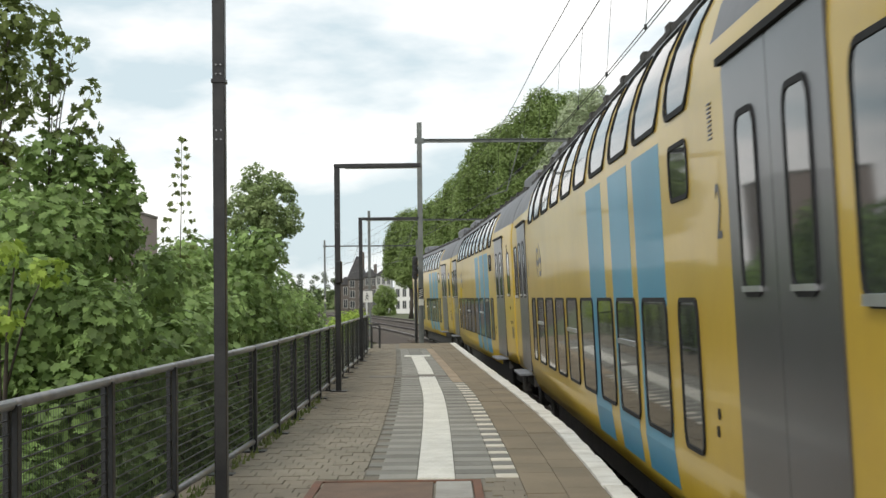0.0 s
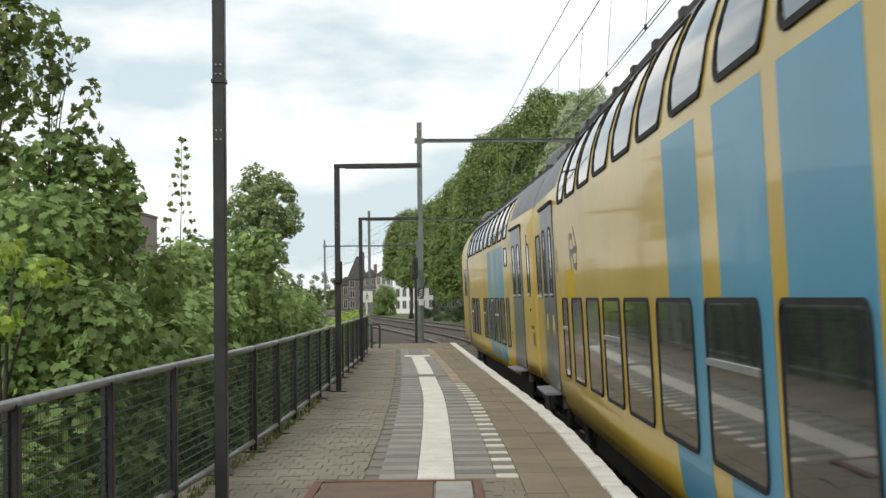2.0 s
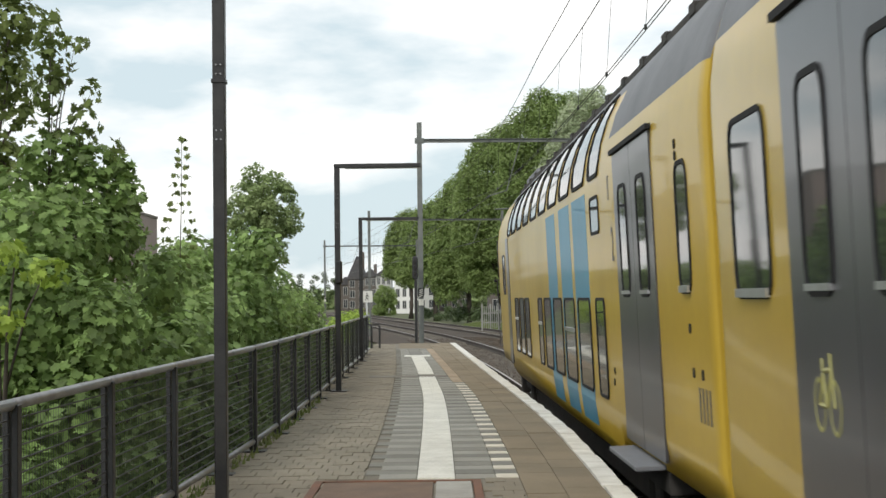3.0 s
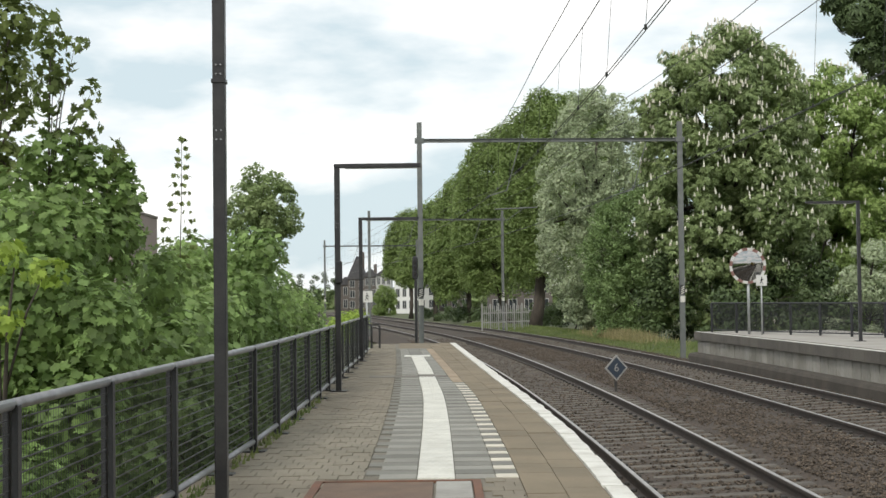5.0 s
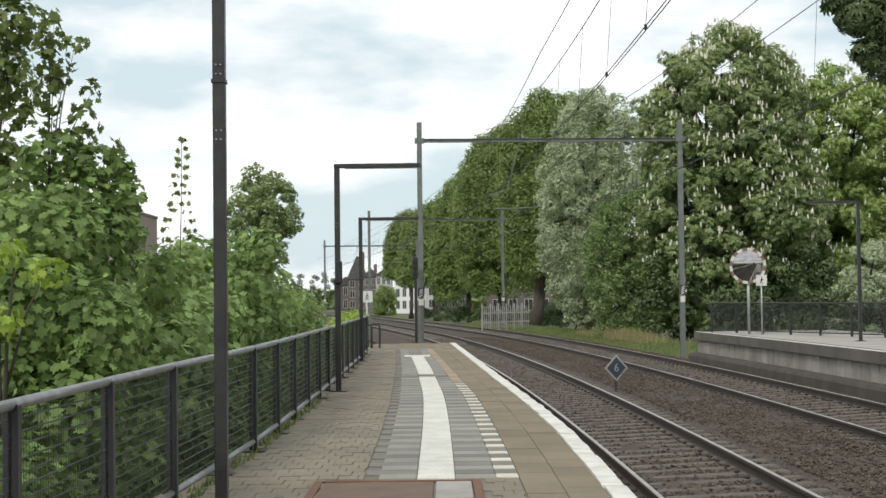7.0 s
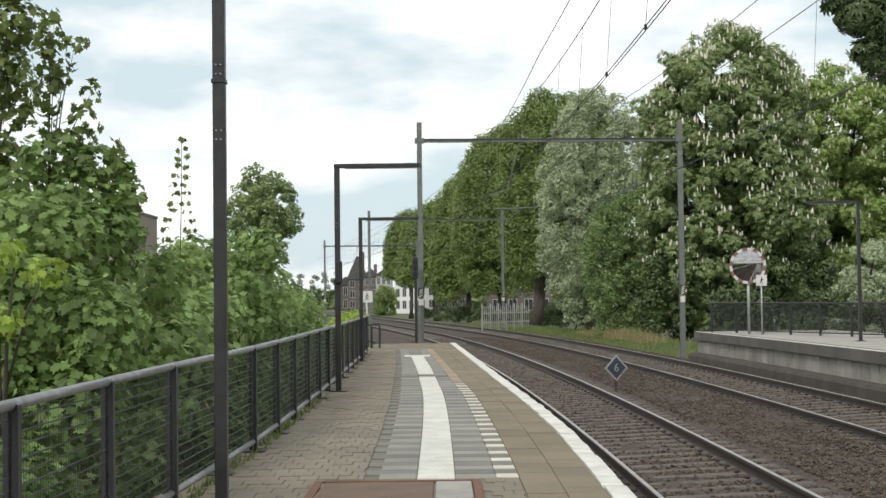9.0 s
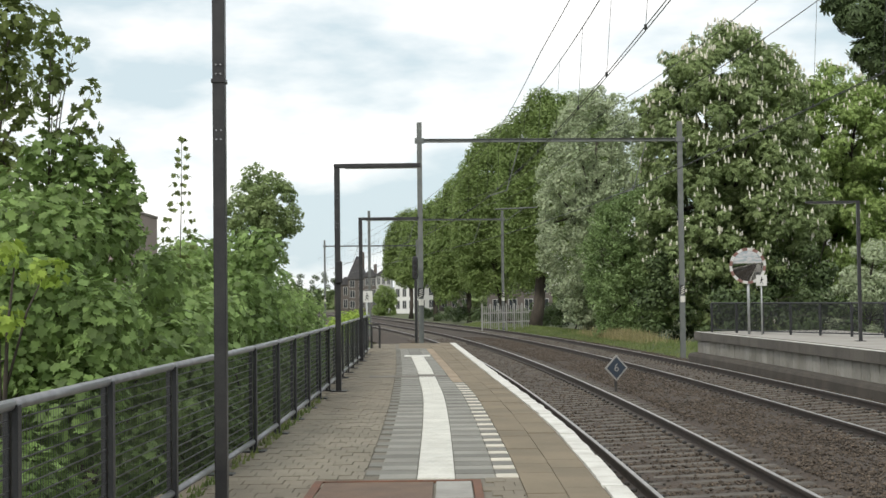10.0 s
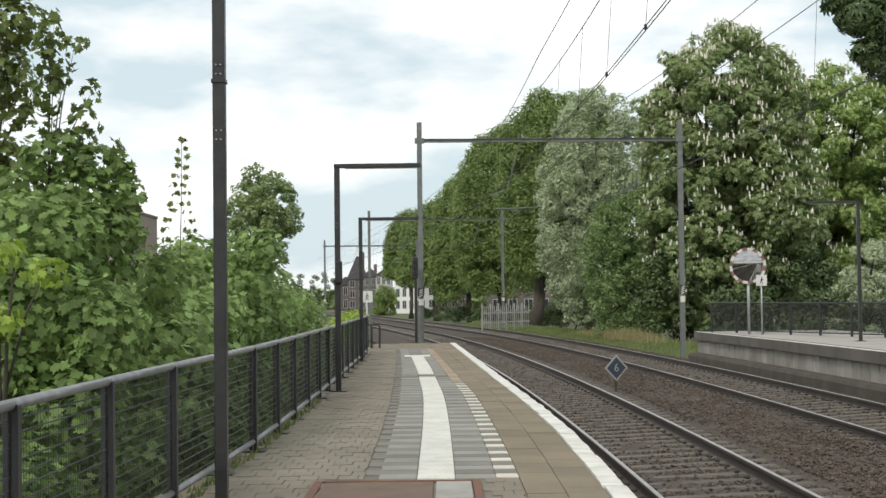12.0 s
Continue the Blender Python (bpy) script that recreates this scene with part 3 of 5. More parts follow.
# ---- overhead line ----
def make_portal(d, off0, off1, zb, ztop, left_z=0.0, right_z=0.0, bracket=0.0):
    t = track_dir(d)
    A, B = Vector((*track_pt(d, off0), 0)), Vector((*track_pt(d, off1), 0))
    root = empty("overhead_line_portal", Matrix(), "grey steel portal carrying the overhead wires across both tracks", "portal", "overhead line portals")
    R = Matrix.Rotation(math.atan2((B - A).y, (B - A).x), 4, "Z")
    L = (B - A).length
    for P, zb0 in ((A, left_z), (B, right_z)):
        T = Matrix.Translation((P.x, P.y, 0)) @ R
        bm = bmesh.new()
        box(bm, -0.085, 0.085, -0.075, -0.062, zb0, ztop, 0, T)
        box(bm, -0.085, 0.085, 0.062, 0.075, zb0, ztop, 0, T)
        box(bm, -0.008, 0.008, -0.062, 0.062, zb0, ztop, 0, T)
        box(bm, -0.16, 0.16, -0.09, 0.09, zb - 0.09, zb + 0.09, 0.01, T)
        part("column", bm, M_MAST, root)
        bm = bmesh.new()
        box(bm, -0.25, 0.25, -0.25, 0.25, -0.7, zb0 + 0.0, 0.02, T)
        part("footing", bm, M_CONC, root, "concrete footing")
        bm = bmesh.new()
        box(bm, -0.09, 0.09, -0.10, -0.09, 2.14, 2.46, 0, T)
        plate = part("number_plate", bm, M_BLACKPOST, root, "black plate with white slanting bars")
        bm = bmesh.new()
        for k in range(4):
            box(bm, -0.06, 0.06, -0.106, -0.101, 2.17 + 0.07 * k, 2.20 + 0.07 * k, 0, T @ Matrix.Rotation(0.0, 4, "Y"))
            for v in bm.verts[-8:]:
                loc = T.inverted() @ v.co
                v.co.z += (loc.x) * 0.5
        part("bars", bm, M_WHITE, plate)
        bm = bmesh.new()
        box(bm, -0.085, 0.085, -0.10, -0.085, 1.86, 2.08, 0.004, T)
        part("white_plate", bm, M_WHITE, root, "small white plate")
    bm = bmesh.new()
    T = Matrix.Translation((A.x, A.y, 0)) @ R
    for y0, y1, z0, z1 in ((-0.06, 0.06, 0.05, 0.062), (-0.06, 0.06, -0.062, -0.05), (-0.006, 0.006, -0.05, 0.05)):
        box(bm, -0.1, L + 0.1, y0, y1, zb + z0, zb + z1, 0, T)
    part("crossbeam", bm, M_MAST, root)
    if bracket:
        bm = bmesh.new()
        tube(bm, T @ Vector((L - 0.5, 0, ztop + 0.08)), T @ Vector((L + bracket, 0, ztop + 0.2)), 0.045, n=8)
        tube(bm, T @ Vector((L, 0, ztop - 0.9)), T @ Vector((L + bracket * 0.6, 0, ztop + 0.12)), 0.02, n=6)
        part("feeder_bracket", bm, M_MAST, root, "grey bracket for the feeder wires")
    for o in (0.0, TRACK_APART):
        x = o - off0
        bm = bmesh.new()
        tube(bm, T @ Vector((x + 0.9, 0, zb - 0.05)), T @ Vector((x + 0.4, 0, 5.8)), 0.018, n=6)
        tube(bm, T @ Vector((x + 0.4, 0, 5.82)), T @ Vector((x - 0.27, 0, 5.62)), 0.02, n=6)
        part("registration_arm", bm, M_MAST, root)


def make_wires():
    def span(name, label, off, zf, d0, d1, r, step=2.0):
        bm = bmesh.new()
        n = int((d1 - d0) / step)
        pts = []
        for i in range(n + 1):
            d = d0 + (d1 - d0) * i / n
            x, y = track_pt(d, off(d))
            pts.append((x, y, zf(d)))
        path_tube(bm, pts, r, 5)
        thing(name, bm, M_WIRE, label, "wire", "overhead wires")

    def along(d):
        return ((d - 51.0) / 48.0) % 1.0

    def sag(d):
        return 7.12 + 0.45 * (2 * along(d) - 1) ** 2

    def stagger(d):
        return -0.28 + 0.04 * (4 * abs(((d - 51.0) / 96.0) % 1.0 - 0.5) - 1)
    for o in (0.0, TRACK_APART - 0.05):
        for side in (-0.025, 0.025):
            span("contact_wire", "dark contact wire over the track", lambda d: o + stagger(d) + side, lambda d: 5.6, -40, 200, 0.0075)
        span("messenger_wire", "dark sagging carrier wire with droppers", lambda d: o - 0.17, lambda d: sag(d) + (0.45 if o else 0.0), -40, 200, 0.009)
        for k in range(44):
            d = 6.9 + k * 4.05
            x, y = track_pt(d, o + stagger(d))
            x2, y2 = track_pt(d, o - 0.17)
            bm = bmesh.new()
            tube(bm, (x, y, 5.6), (x2, y2, sag(d) + (0.45 if o else 0.0)), 0.004, n=4)
            tube(bm, (x, y, 5.58), (x, y, 5.65), 0.02, n=6)
            thing("dropper", bm, M_WIRE, "thin dropper between carrier and contact wire", "wire", "droppers")
    span("feeder_wire", "dark feeder wire beside the track", lambda d: -0.42 + 0.2 * max(0.0, (d - 33) / 10) if d < 44 else -0.2, lambda d: 7.6, -40, 200, 0.009)
    span("feeder_wire", "dark feeder wire over the far track", lambda d: TRACK_APART - 0.6, lambda d: 8.2 + 0.35 * (2 * along(d) - 1) ** 2, -40, 200, 0.009)


make_ground()
ballast = make_ballast()
make_stones(ballast)
make_track(0.0, "near railway track with rusty rails on concrete sleepers", CANT)
make_track(TRACK_APART, "far railway track with rusty rails on concrete sleepers", CANT_FAR)
make_portal(51.0, -2.62, 6.52, 7.57, 8.21, -0.35, -0.1)
make_portal(98.0, -2.2, 6.8, 7.35, 7.95, -0.4, -0.4, 2.4)
make_portal(146.0, -2.4, 6.8, 7.35, 7.95, -0.4, -0.4)
make_wires()
make_platform()
make_fence()
LAMP = "black steel right-angled platform lamp, unlit"
make_platform_lamp(-1.456, 9.6, 1.25, 4.6, LAMP, "platform lamps", PLAT_Z)
make_platform_lamp(-1.555, 21.65, 1.24, 3.35, LAMP, "platform lamps", PLAT_Z, box_z=1.58)
make_platform_lamp(-1.79, 31.9, 1.27, 3.12, LAMP, "platform lamps", PLAT_Z)


# ---- train ----
# the body is drawn in its own units and brought to full size at the end of make_car()
CAR_L = 24.1
CAR_SIZE = Matrix.Translation((0, 0, -0.192)) @ Matrix.Diagonal((1.007, 1.0, 1.295, 1.0))
CAR_PITCH = 24.53
# half section of the body: across from the centre, height over the rail
SECTION = [(1.05, 0.60), (1.28, 0.64), (1.36, 0.76), (1.39, 0.98), (1.39, 2.60), (1.38, 2.74), (1.345, 2.90), (1.27, 3.07), (1.15, 3.24), (0.98, 3.40), (0.74, 3.54), (0.40, 3.66), (0.0, 3.70)]


def rounded(w, h, r, n=3):
    pts = []
    for cx, cy, a0 in ((w / 2 - r, h / 2 - r, 0), (-w / 2 + r, h / 2 - r, 90), (-w / 2 + r, -h / 2 + r, 180), (w / 2 - r, -h / 2 + r, 270)):
        for k in range(n + 1):
            a = radians(a0 + 90 * k / n)
            pts.append((cx + r * math.cos(a), cy + r * math.sin(a)))
    return pts


def skin_point(v, out=0.0):
    """Across and height at arc length v up the shoulder from where it leaves the vertical, pushed outwards."""
    pts = [Vector(p) for p in SECTION[4:]]
    for p, q in zip(pts, pts[1:]):
        L = (q - p).length
        if v <= L or q is pts[-1]:
            u = (q - p).normalized()
            r = p + u * v
            return r.x + u.y * out, r.y - u.x * out
        v -= L


def side_plane(o, z, side, upper=False, out=0.0):
    """A matrix whose x runs along the car, y up the side and z out of it, at distance o from the near end."""
    o -= 0.3
    if side < 0:
        m = Matrix(((0, 0, -1), (-1, 0, 0), (0, 1, 0))).to_4x4()
        m.translation = (-1.39 - out, o, z)
    else:
        m = Matrix(((0, 0, 1), (1, 0, 0), (0, 1, 0))).to_4x4()
        m.translation = (1.39 + out, o, z)
    return m


def bend(bm, side):
    """Wraps what was built flat on the side's plane over the shoulder and the tucked-in foot."""
    for v in bm.verts:
        out = abs(v.co.x) - 1.39
        if v.co.z > 2.60:
            x, z = skin_point(v.co.z - 2.60, out)
            v.co.x, v.co.z = side * x, z
        elif v.co.z < 0.98:
            f = float(np.interp(v.co.z, [0.60, 0.64, 0.76, 0.98], [1.05, 1.28, 1.36, 1.39]))
            v.co.x = side * (f + out)


def add_roof_window(car, o, w, side):
    """A curved window: its upper part follows the shoulder into the roof."""
    m = side_plane(o, 3.02, side)
    bm = bmesh.new()
    outer, inner = rounded(w + 0.03, 0.67, 0.15, 4), rounded(w - 0.03, 0.61, 0.13, 4)
    n = 7
    rows = []
    for k in range(n + 1):
        y = -0.31 + 0.62 * k / n
        half = (w - 0.02) / 2 - (0.10 if k in (0, n) else (0.02 if k in (1, n - 1) else 0.0))
        rows.append([bm.verts.new(m @ Vector((x, y, 0.004))) for x in (-half, half)])
    for p, q in zip(rows, rows[1:]):
        bm.faces.new((p[0], p[1], q[1], q[0]))
    bend(bm, side)
    win = part("roof_window", bm, M_GLASS, car, "curved dark upper-deck window", True)
    bm = bmesh.new()
    dense = lambda pts: [((p[0] * (4 - t) + q[0] * t) / 4, (p[1] * (4 - t) + q[1] * t) / 4) for p, q in zip(pts, pts[1:] + pts[:1]) for t in range(4)]
    ring(bm, m, dense(outer), dense(inner), -0.01, 0.014)
    bend(bm, side)
    part("window_frame", bm, M_RUBBER, win, "black rubber surround")


def panel(bm, m, pts, z0, z1):
    lo = [bm.verts.new(m @ Vector((x, y, z0))) for x, y in pts]
    hi = [bm.verts.new(m @ Vector((x, y, z1))) for x, y in pts]
    n = len(pts)
    bm.faces.new(hi)
    for k in range(n):
        bm.faces.new((lo[k], lo[(k + 1) % n], hi[(k + 1) % n], hi[k]))


def ring(bm, m, outer, inner, z0, z1):
    n = len(outer)
    a = [bm.verts.new(m @ Vector((x, y, z0))) for x, y in outer]
    b = [bm.verts.new(m @ Vector((x, y, z1))) for x, y in outer]
    c = [bm.verts.new(m @ Vector((x, y, z1))) for x, y in inner]
    d = [bm.verts.new(m @ Vector((x, y, z0))) for x, y in inner]
    for k in range(n):
        j = (k + 1) % n
        bm.faces.new((a[k], a[j], b[j], b[k]))
        bm.faces.new((b[k], b[j], c[j], c[k]))
        bm.faces.new((c[k], c[j], d[j], d[k]))


def add_window(car, m, w, h, r=0.09, sash=False, base=0.0, name="window", lip=False):
    """A glazed window: rubber ring standing proud, dark glass, sometimes a sash rail and a bright sill."""
    bm = bmesh.new()
    panel(bm, m, rounded(w - 0.03, h - 0.03, r), base - 0.01, base + 0.004)
    win = part(name, bm, M_GLASS, car, "dark tinted window")
    bm = bmesh.new()
    ring(bm, m, rounded(w + 0.015, h + 0.015, r + 0.012), rounded(w - 0.032, h - 0.032, r - 0.012), base - 0.01, base + 0.011)
    part("window_frame", bm, M_RUBBER, win, "black rubber surround")
    if sash:
        bm = bmesh.new()
        box(bm, -w / 2 + 0.03, w / 2 - 0.03, h * 0.10, h * 0.10 + 0.03, base + 0.003, base + 0.02, 0, m)
        part("sash", bm, M_ALU, win, "aluminium sash rail")
    if lip:
        bm = bmesh.new()
        box(bm, -w / 2 + 0.05, w / 2 - 0.05, -h / 2 + 0.0, -h / 2 + 0.035, base + 0.003, base + 0.028, 0, m)
        part("sill", bm, M_ALU, win, "bright metal sill")
    return win


def add_door(car, o0, o1, side):
    z0, z1 = 0.86, 2.743
    m = side_plane((o0 + o1) / 2, (z0 + z1) / 2, side)
    w, h = o1 - o0, z1 - z0
    half = w / 2
    for k in (-1, 1):
        bm = bmesh.new()
        ml = m @ Matrix.Translation((k * (half / 2), 0, 0))
        panel(bm, ml, rounded(half - 0.012, h, 0.02), -0.01, 0.012)
        leaf = part("door_leaf", bm, M_DOOR, car, "grey sliding door leaf with a tall window")
        bm = bmesh.new()
        wm = ml @ Matrix.Translation((0, 0.36, 0.012))
        panel(bm, wm, rounded(half * 0.42, 0.70, 0.09), -0.004, 0.003)
        part("door_window", bm, M_GLASS, leaf, "tall dark glass")
        bm = bmesh.new()
        ring(bm, wm, rounded(half * 0.42 + 0.03, 0.73, 0.10), rounded(half * 0.42 - 0.02, 0.68, 0.08), -0.004, 0.009)
        part("door_seal", bm, M_RUBBER, leaf)
        bm = bmesh.new()
        box(bm, -half * 0.2, half * 0.2, -0.345, -0.322, 0.002, 0.02, 0, wm)
        part("door_sill", bm, M_ALU, leaf)
    bm = bmesh.new()
    box(bm, -half - 0.04, half + 0.04, h / 2 + 0.005, h / 2 + 0.035, -0.005, 0.035, 0, m)
    part("gutter", bm, M_RUBBER, car, "dark rain gutter")
    # step board below the door
    bm = bmesh.new()
    box(bm, -half + 0.2, half - 0.2, -h / 2 - 0.20, -h / 2 - 0.07, -0.26, -0.04, 0, m)
    part("step_well", bm, M_UNDER, car, "dark step recess")
    bm = bmesh.new()
    box(bm, -half + 0.25, half - 0.25, -h / 2 - 0.06, -h / 2 - 0.03, -0.05, 0.20, 0.005, m)
    part("step_board", bm, M_ROOF, car, "grey folding step board")


def body_shell(bm, L, cab):
    rings = []
    stations = [0.0, 0.06, 0.16, 4.45, 4.5, 19.9, 19.95] + ([L - 0.16, L - 0.06, L] if not cab else [L - 2.2, L - 1.4, L - 0.7, L - 0.25, L])
    full = [(-x, z) for x, z in SECTION] + [(x, z) for x, z in SECTION[::-1][1:]]
    for o in stations:
        row = []
        for x, z in full:
            xx, yy, zz = x, o, z
            if o <= 4.46 or o > 19.9:
                zz = max(z, 0.80 + 0.02 * (z - 0.6))
            end = min(o, 9.0 if cab else L - o)
            if end < 0.1:
                xx = x * (0.975 if end < 0.01 else 0.993)
            if cab and o > L - 2.3:
                f = (o - (L - 2.2)) / 2.2
                xx = x * (1 - 0.06 * f ** 4)
                if z > 3.0:
                    zz = z - (z - 3.0) * 0.2 * f ** 2
                    yy = o - 0.5 * f * (z - 3.0)
            row.append(bm.verts.new((xx, yy, zz)))
        rings.append(row)
    n = len(full)
    for a, b in zip(rings, rings[1:]):
        for k in range(n):
            f = bm.faces.new((a[k], b[k], b[(k + 1) % n], a[(k + 1) % n]))
            z = (full[k][1] + full[(k + 1) % n][1]) / 2
            at_end = b[k].co.y <= 4.51 or a[k].co.y >= 19.8
            f.material_index = 1 if z > (2.95 if at_end and not (cab and a[k].co.y >= 19.8) else 3.2) else (2 if z < 0.62 else 0)
            f.smooth = True
    bm.faces.new(rings[0])
    bm.faces.new(rings[-1][::-1])


def make_car(label, cab=False, near_w=0.5, first=False):
    car = empty("train_car", Matrix(), label, "train car", "double-deck train")
    L = CAR_L - (0.16 if cab else 0.0)
    bm = bmesh.new()
    body_shell(bm, L, cab)
    part("body", bm, [M_YELLOW, M_ROOF, M_UNDER], car, "glossy yellow double-deck body with grey roof")
    for side in (-1, 1):
        # blue bands behind the windows
        for o0, o1 in ((6.55, 7.88), (8.20, 9.42), (9.98, 11.22)):
            bm = bmesh.new()
            panel(bm, side_plane((o0 + o1) / 2, 2.11, side), [(-(o1 - o0) / 2, -0.36), ((o1 - o0) / 2, -0.36), ((o1 - o0) / 2, 0.50), (-(o1 - o0) / 2, 0.50)], -0.004, 0.003)
            w = (o1 - o0) / 2
            m = side_plane((o0 + o1) / 2, 0, side)
            zs = [1.75, 1.3, 0.98, 0.90, 0.82, 0.78]
            rows = [[bm.verts.new(m @ Vector((x, z, 0.003))) for x in (-w, w)] for z in zs]
            for p, q in zip(rows, rows[1:]):
                bm.faces.new((q[0], q[1], p[1], p[0]))
            bend(bm, side)
            part("blue_band", bm, M_BLUE, car, "sky-blue vinyl band")
        # lower deck windows
        w_lo = [(5.72, 0.66), (7.12, 1.12), (8.64, 1.12), (10.1, 1.1), (11.65, 1.15), (13.25, 1.15), (14.8, 1.15), (16.35, 1.15), (17.9, 1.12), (19.28, 0.66)]
        if first:
            w_lo = [(5.70, 0.68), (7.35, 1.42), (9.2, 1.45), (11.08, 1.45), (12.9, 1.42), (14.55, 1.25), (16.1, 1.16), (17.75, 1.14), (19.22, 0.66)]
        if cab:
            w_lo = [(5.72, 0.66), (7.12, 1.12), (8.64, 1.12), (10.1, 1.1), (11.55, 1.05), (12.8, 0.68), (15.4, 0.95), (16.65, 0.95), (17.9, 0.9)]
        for i, (o, w) in enumerate(w_lo):
            add_window(car, side_plane(o, 1.422, side), w, 0.73, 0.08, sash=(i % 3 == 2), base=0.004)
        # upper deck windows on the curved shoulder
        w_up = [5.84, 7.21, 8.73, 10.28, 11.84, 13.39, 14.95, 16.5, 18.0, 19.3]
        for i, o in enumerate(w_up):
            add_roof_window(car, o, 0.9 if i in (0, 9) else 1.22, side)
        # end doors and vestibule windows
        add_door(car, 2.26, 4.28, side)
        add_window(car, side_plane(1.10 if near_w < 0.7 else 1.53, 2.15, side), near_w, 0.66 if near_w < 0.7 else 0.76, 0.1, lip=True)
        add_window(car, side_plane(5.81, 2.41, side), 0.67, 0.27, 0.06)
        if not cab:
            add_door(car, 20.53, 22.58, side)
            add_window(car, side_plane(23.40, 2.15, side), 0.83, 0.71, 0.1, lip=True)
            # bicycle pictogram on the door
            for o in (21.04, 22.07) if first else ():
                bm = bmesh.new()
                m = side_plane(o, 1.5, side, False, 0.012)
                for sx in (-0.12, 0.12):
                    circ = lambda r: [(r * math.cos(q * math.tau / 16), r * math.sin(q * math.tau / 16)) for q in range(16)]
                    ring(bm, m @ Matrix.Translation((sx, -0.05, 0)), circ(0.09), circ(0.075), -0.004, 0.002)
                for p, q in (((-0.12, -0.05), (-0.04, 0.06)), ((-0.04, 0.06), (0.09, 0.07)), ((0.09, 0.07), (0.12, -0.05)), ((-0.04, 0.06), (0.0, -0.05)), ((0.0, -0.05), (0.09, 0.07)), ((-0.12, -0.05), (0.0, -0.05)), ((-0.04, 0.06), (-0.05, 0.10)), ((0.09, 0.07), (0.08, 0.12))):
                    tube(bm, m @ Vector((*p, 0)), m @ Vector((*q, 0)), 0.008, n=4)
                tagged(part("bicycle_mark", bm, M_MARKYELLOW, car, "pale yellow bicycle pictogram"), kind="stuff")
        else:
            add_window(car, side_plane(L - 2.6, 2.15, side), 0.8, 0.6, 0.1)
            add_window(car, side_plane(L - 0.12, 2.45, side, False, -0.03), 0.34, 0.62, 0.08)
            bm = bmesh.new()
            panel(bm, side_plane(L - 3.9, 1.75, side), rounded(0.75, 1.85, 0.05), -0.01, 0.01)
            part("cab_door", bm, M_DOOR, car, "grey cab door")
        # class figure, emblem and louvre as plain marks
        for o in (4.59,) if cab else (4.59, 20.12):
            cu = bpy.data.curves.new("class_mark", "FONT")
            cu.body, cu.size, cu.align_x, cu.align_y, cu.extrude = "1" if first and o < 10 else "2", 0.34, "CENTER", "CENTER", 0.001
            cu.materials.append(M_DARKPRINT)
            ob = new("class_mark", cu)
            ob.parent = car
            ob.matrix_basis = side_plane(o, 2.148, side, False, 0.003)
            tagged(ob, "dark class figure")
        if not cab:
            bm = bmesh.new()
            m = side_plane(17.9, 2.208, side)
            for p, q in (((-0.35, 0.14), (-0.42, 0.0)), ((-0.42, 0.0), (-0.26, -0.17)), ((0.12, 0.18), (0.42, 0.02)), ((0.42, 0.02), (0.34, -0.16)), ((-0.10, 0.13), (0.06, 0.01)), ((-0.06, -0.03), (0.06, -0.16))):
                mid, run = Vector(((p[0] + q[0]) / 2, (p[1] + q[1]) / 2, 0)), Vector((q[0] - p[0], q[1] - p[1], 0))
                box(bm, -run.length / 2 - 0.015, run.length / 2 + 0.015, -0.016, 0.016, -0.002, 0.003, 0, m @ Matrix.Translation(mid) @ Matrix.Rotation(math.atan2(run.y, run.x), 4, "Z"))
            for x, y, w, h in ((-0.22, 0.125, 0.28, 0.045), (0.22, 0.0, 0.40, 0.06), (-0.23, -0.02, 0.37, 0.06), (0.20, -0.145, 0.30, 0.055)):
                box(bm, x - w / 2, x + w / 2, y - h / 2, y + h / 2, -0.002, 0.004, 0, m)
            if first:
                patch = bmesh.new()
                panel(patch, side_plane(18.5, 1.917, side), rounded(1.16, 0.26, 0.08), -0.002, 0.002)
                panel(patch, side_plane(19.95, 1.72, side), rounded(0.17, 0.42, 0.06), -0.002, 0.002)
                part("repaint_patch", patch, M_YELLOW_DEEP, car, "deeper yellow repainted patch")
            tagged(part("emblem", bm, M_DARKPRINT, car, "dark operator emblem as plain bars"), kind="stuff")
        bm = bmesh.new()
        for k in range(9):
            m = side_plane(4.71, 2.48 + 0.019 * k, side)
            box(bm, -0.05, 0.05, -0.003, 0.003, -0.002, 0.006, 0, m)
        part("louvre", bm, M_DARKPRINT, car, "small louvred vent")
        for o, z in ((0.7, 1.42), (1.0, 1.42), (1.05, 1.64), (1.25, 2.58), (1.25, 2.52), (4.9, 1.28), (4.95, 1.2)):
            bm = bmesh.new()
            panel(bm, side_plane(o, z, side), rounded(0.06, 0.05, 0.02, 2), -0.002, 0.008)
            part("socket_cover", bm, M_RUBBER, car)
        # narrow plain bars in place of the running number
        m = side_plane(0.68, 1.27, side)
        for k in range(4):
            bm = bmesh.new()
            box(bm, -0.19 + 0.11 * k, -0.15 + 0.11 * k, -0.085, 0.085, -0.002, 0.003, 0, m)
            part("number_bar", bm, M_DARKPRINT, car, "dark plain bar")
    # roof equipment
    for o in (2.4, 21.6):
        bm = bmesh.new()
        box(bm, -0.7, 0.7, o - 1.2, o + 1.2, 3.5, 3.76, 0.05)
        part("roof_pod", bm, M_ROOF, car, "grey ventilation pod")
    bm = bmesh.new()
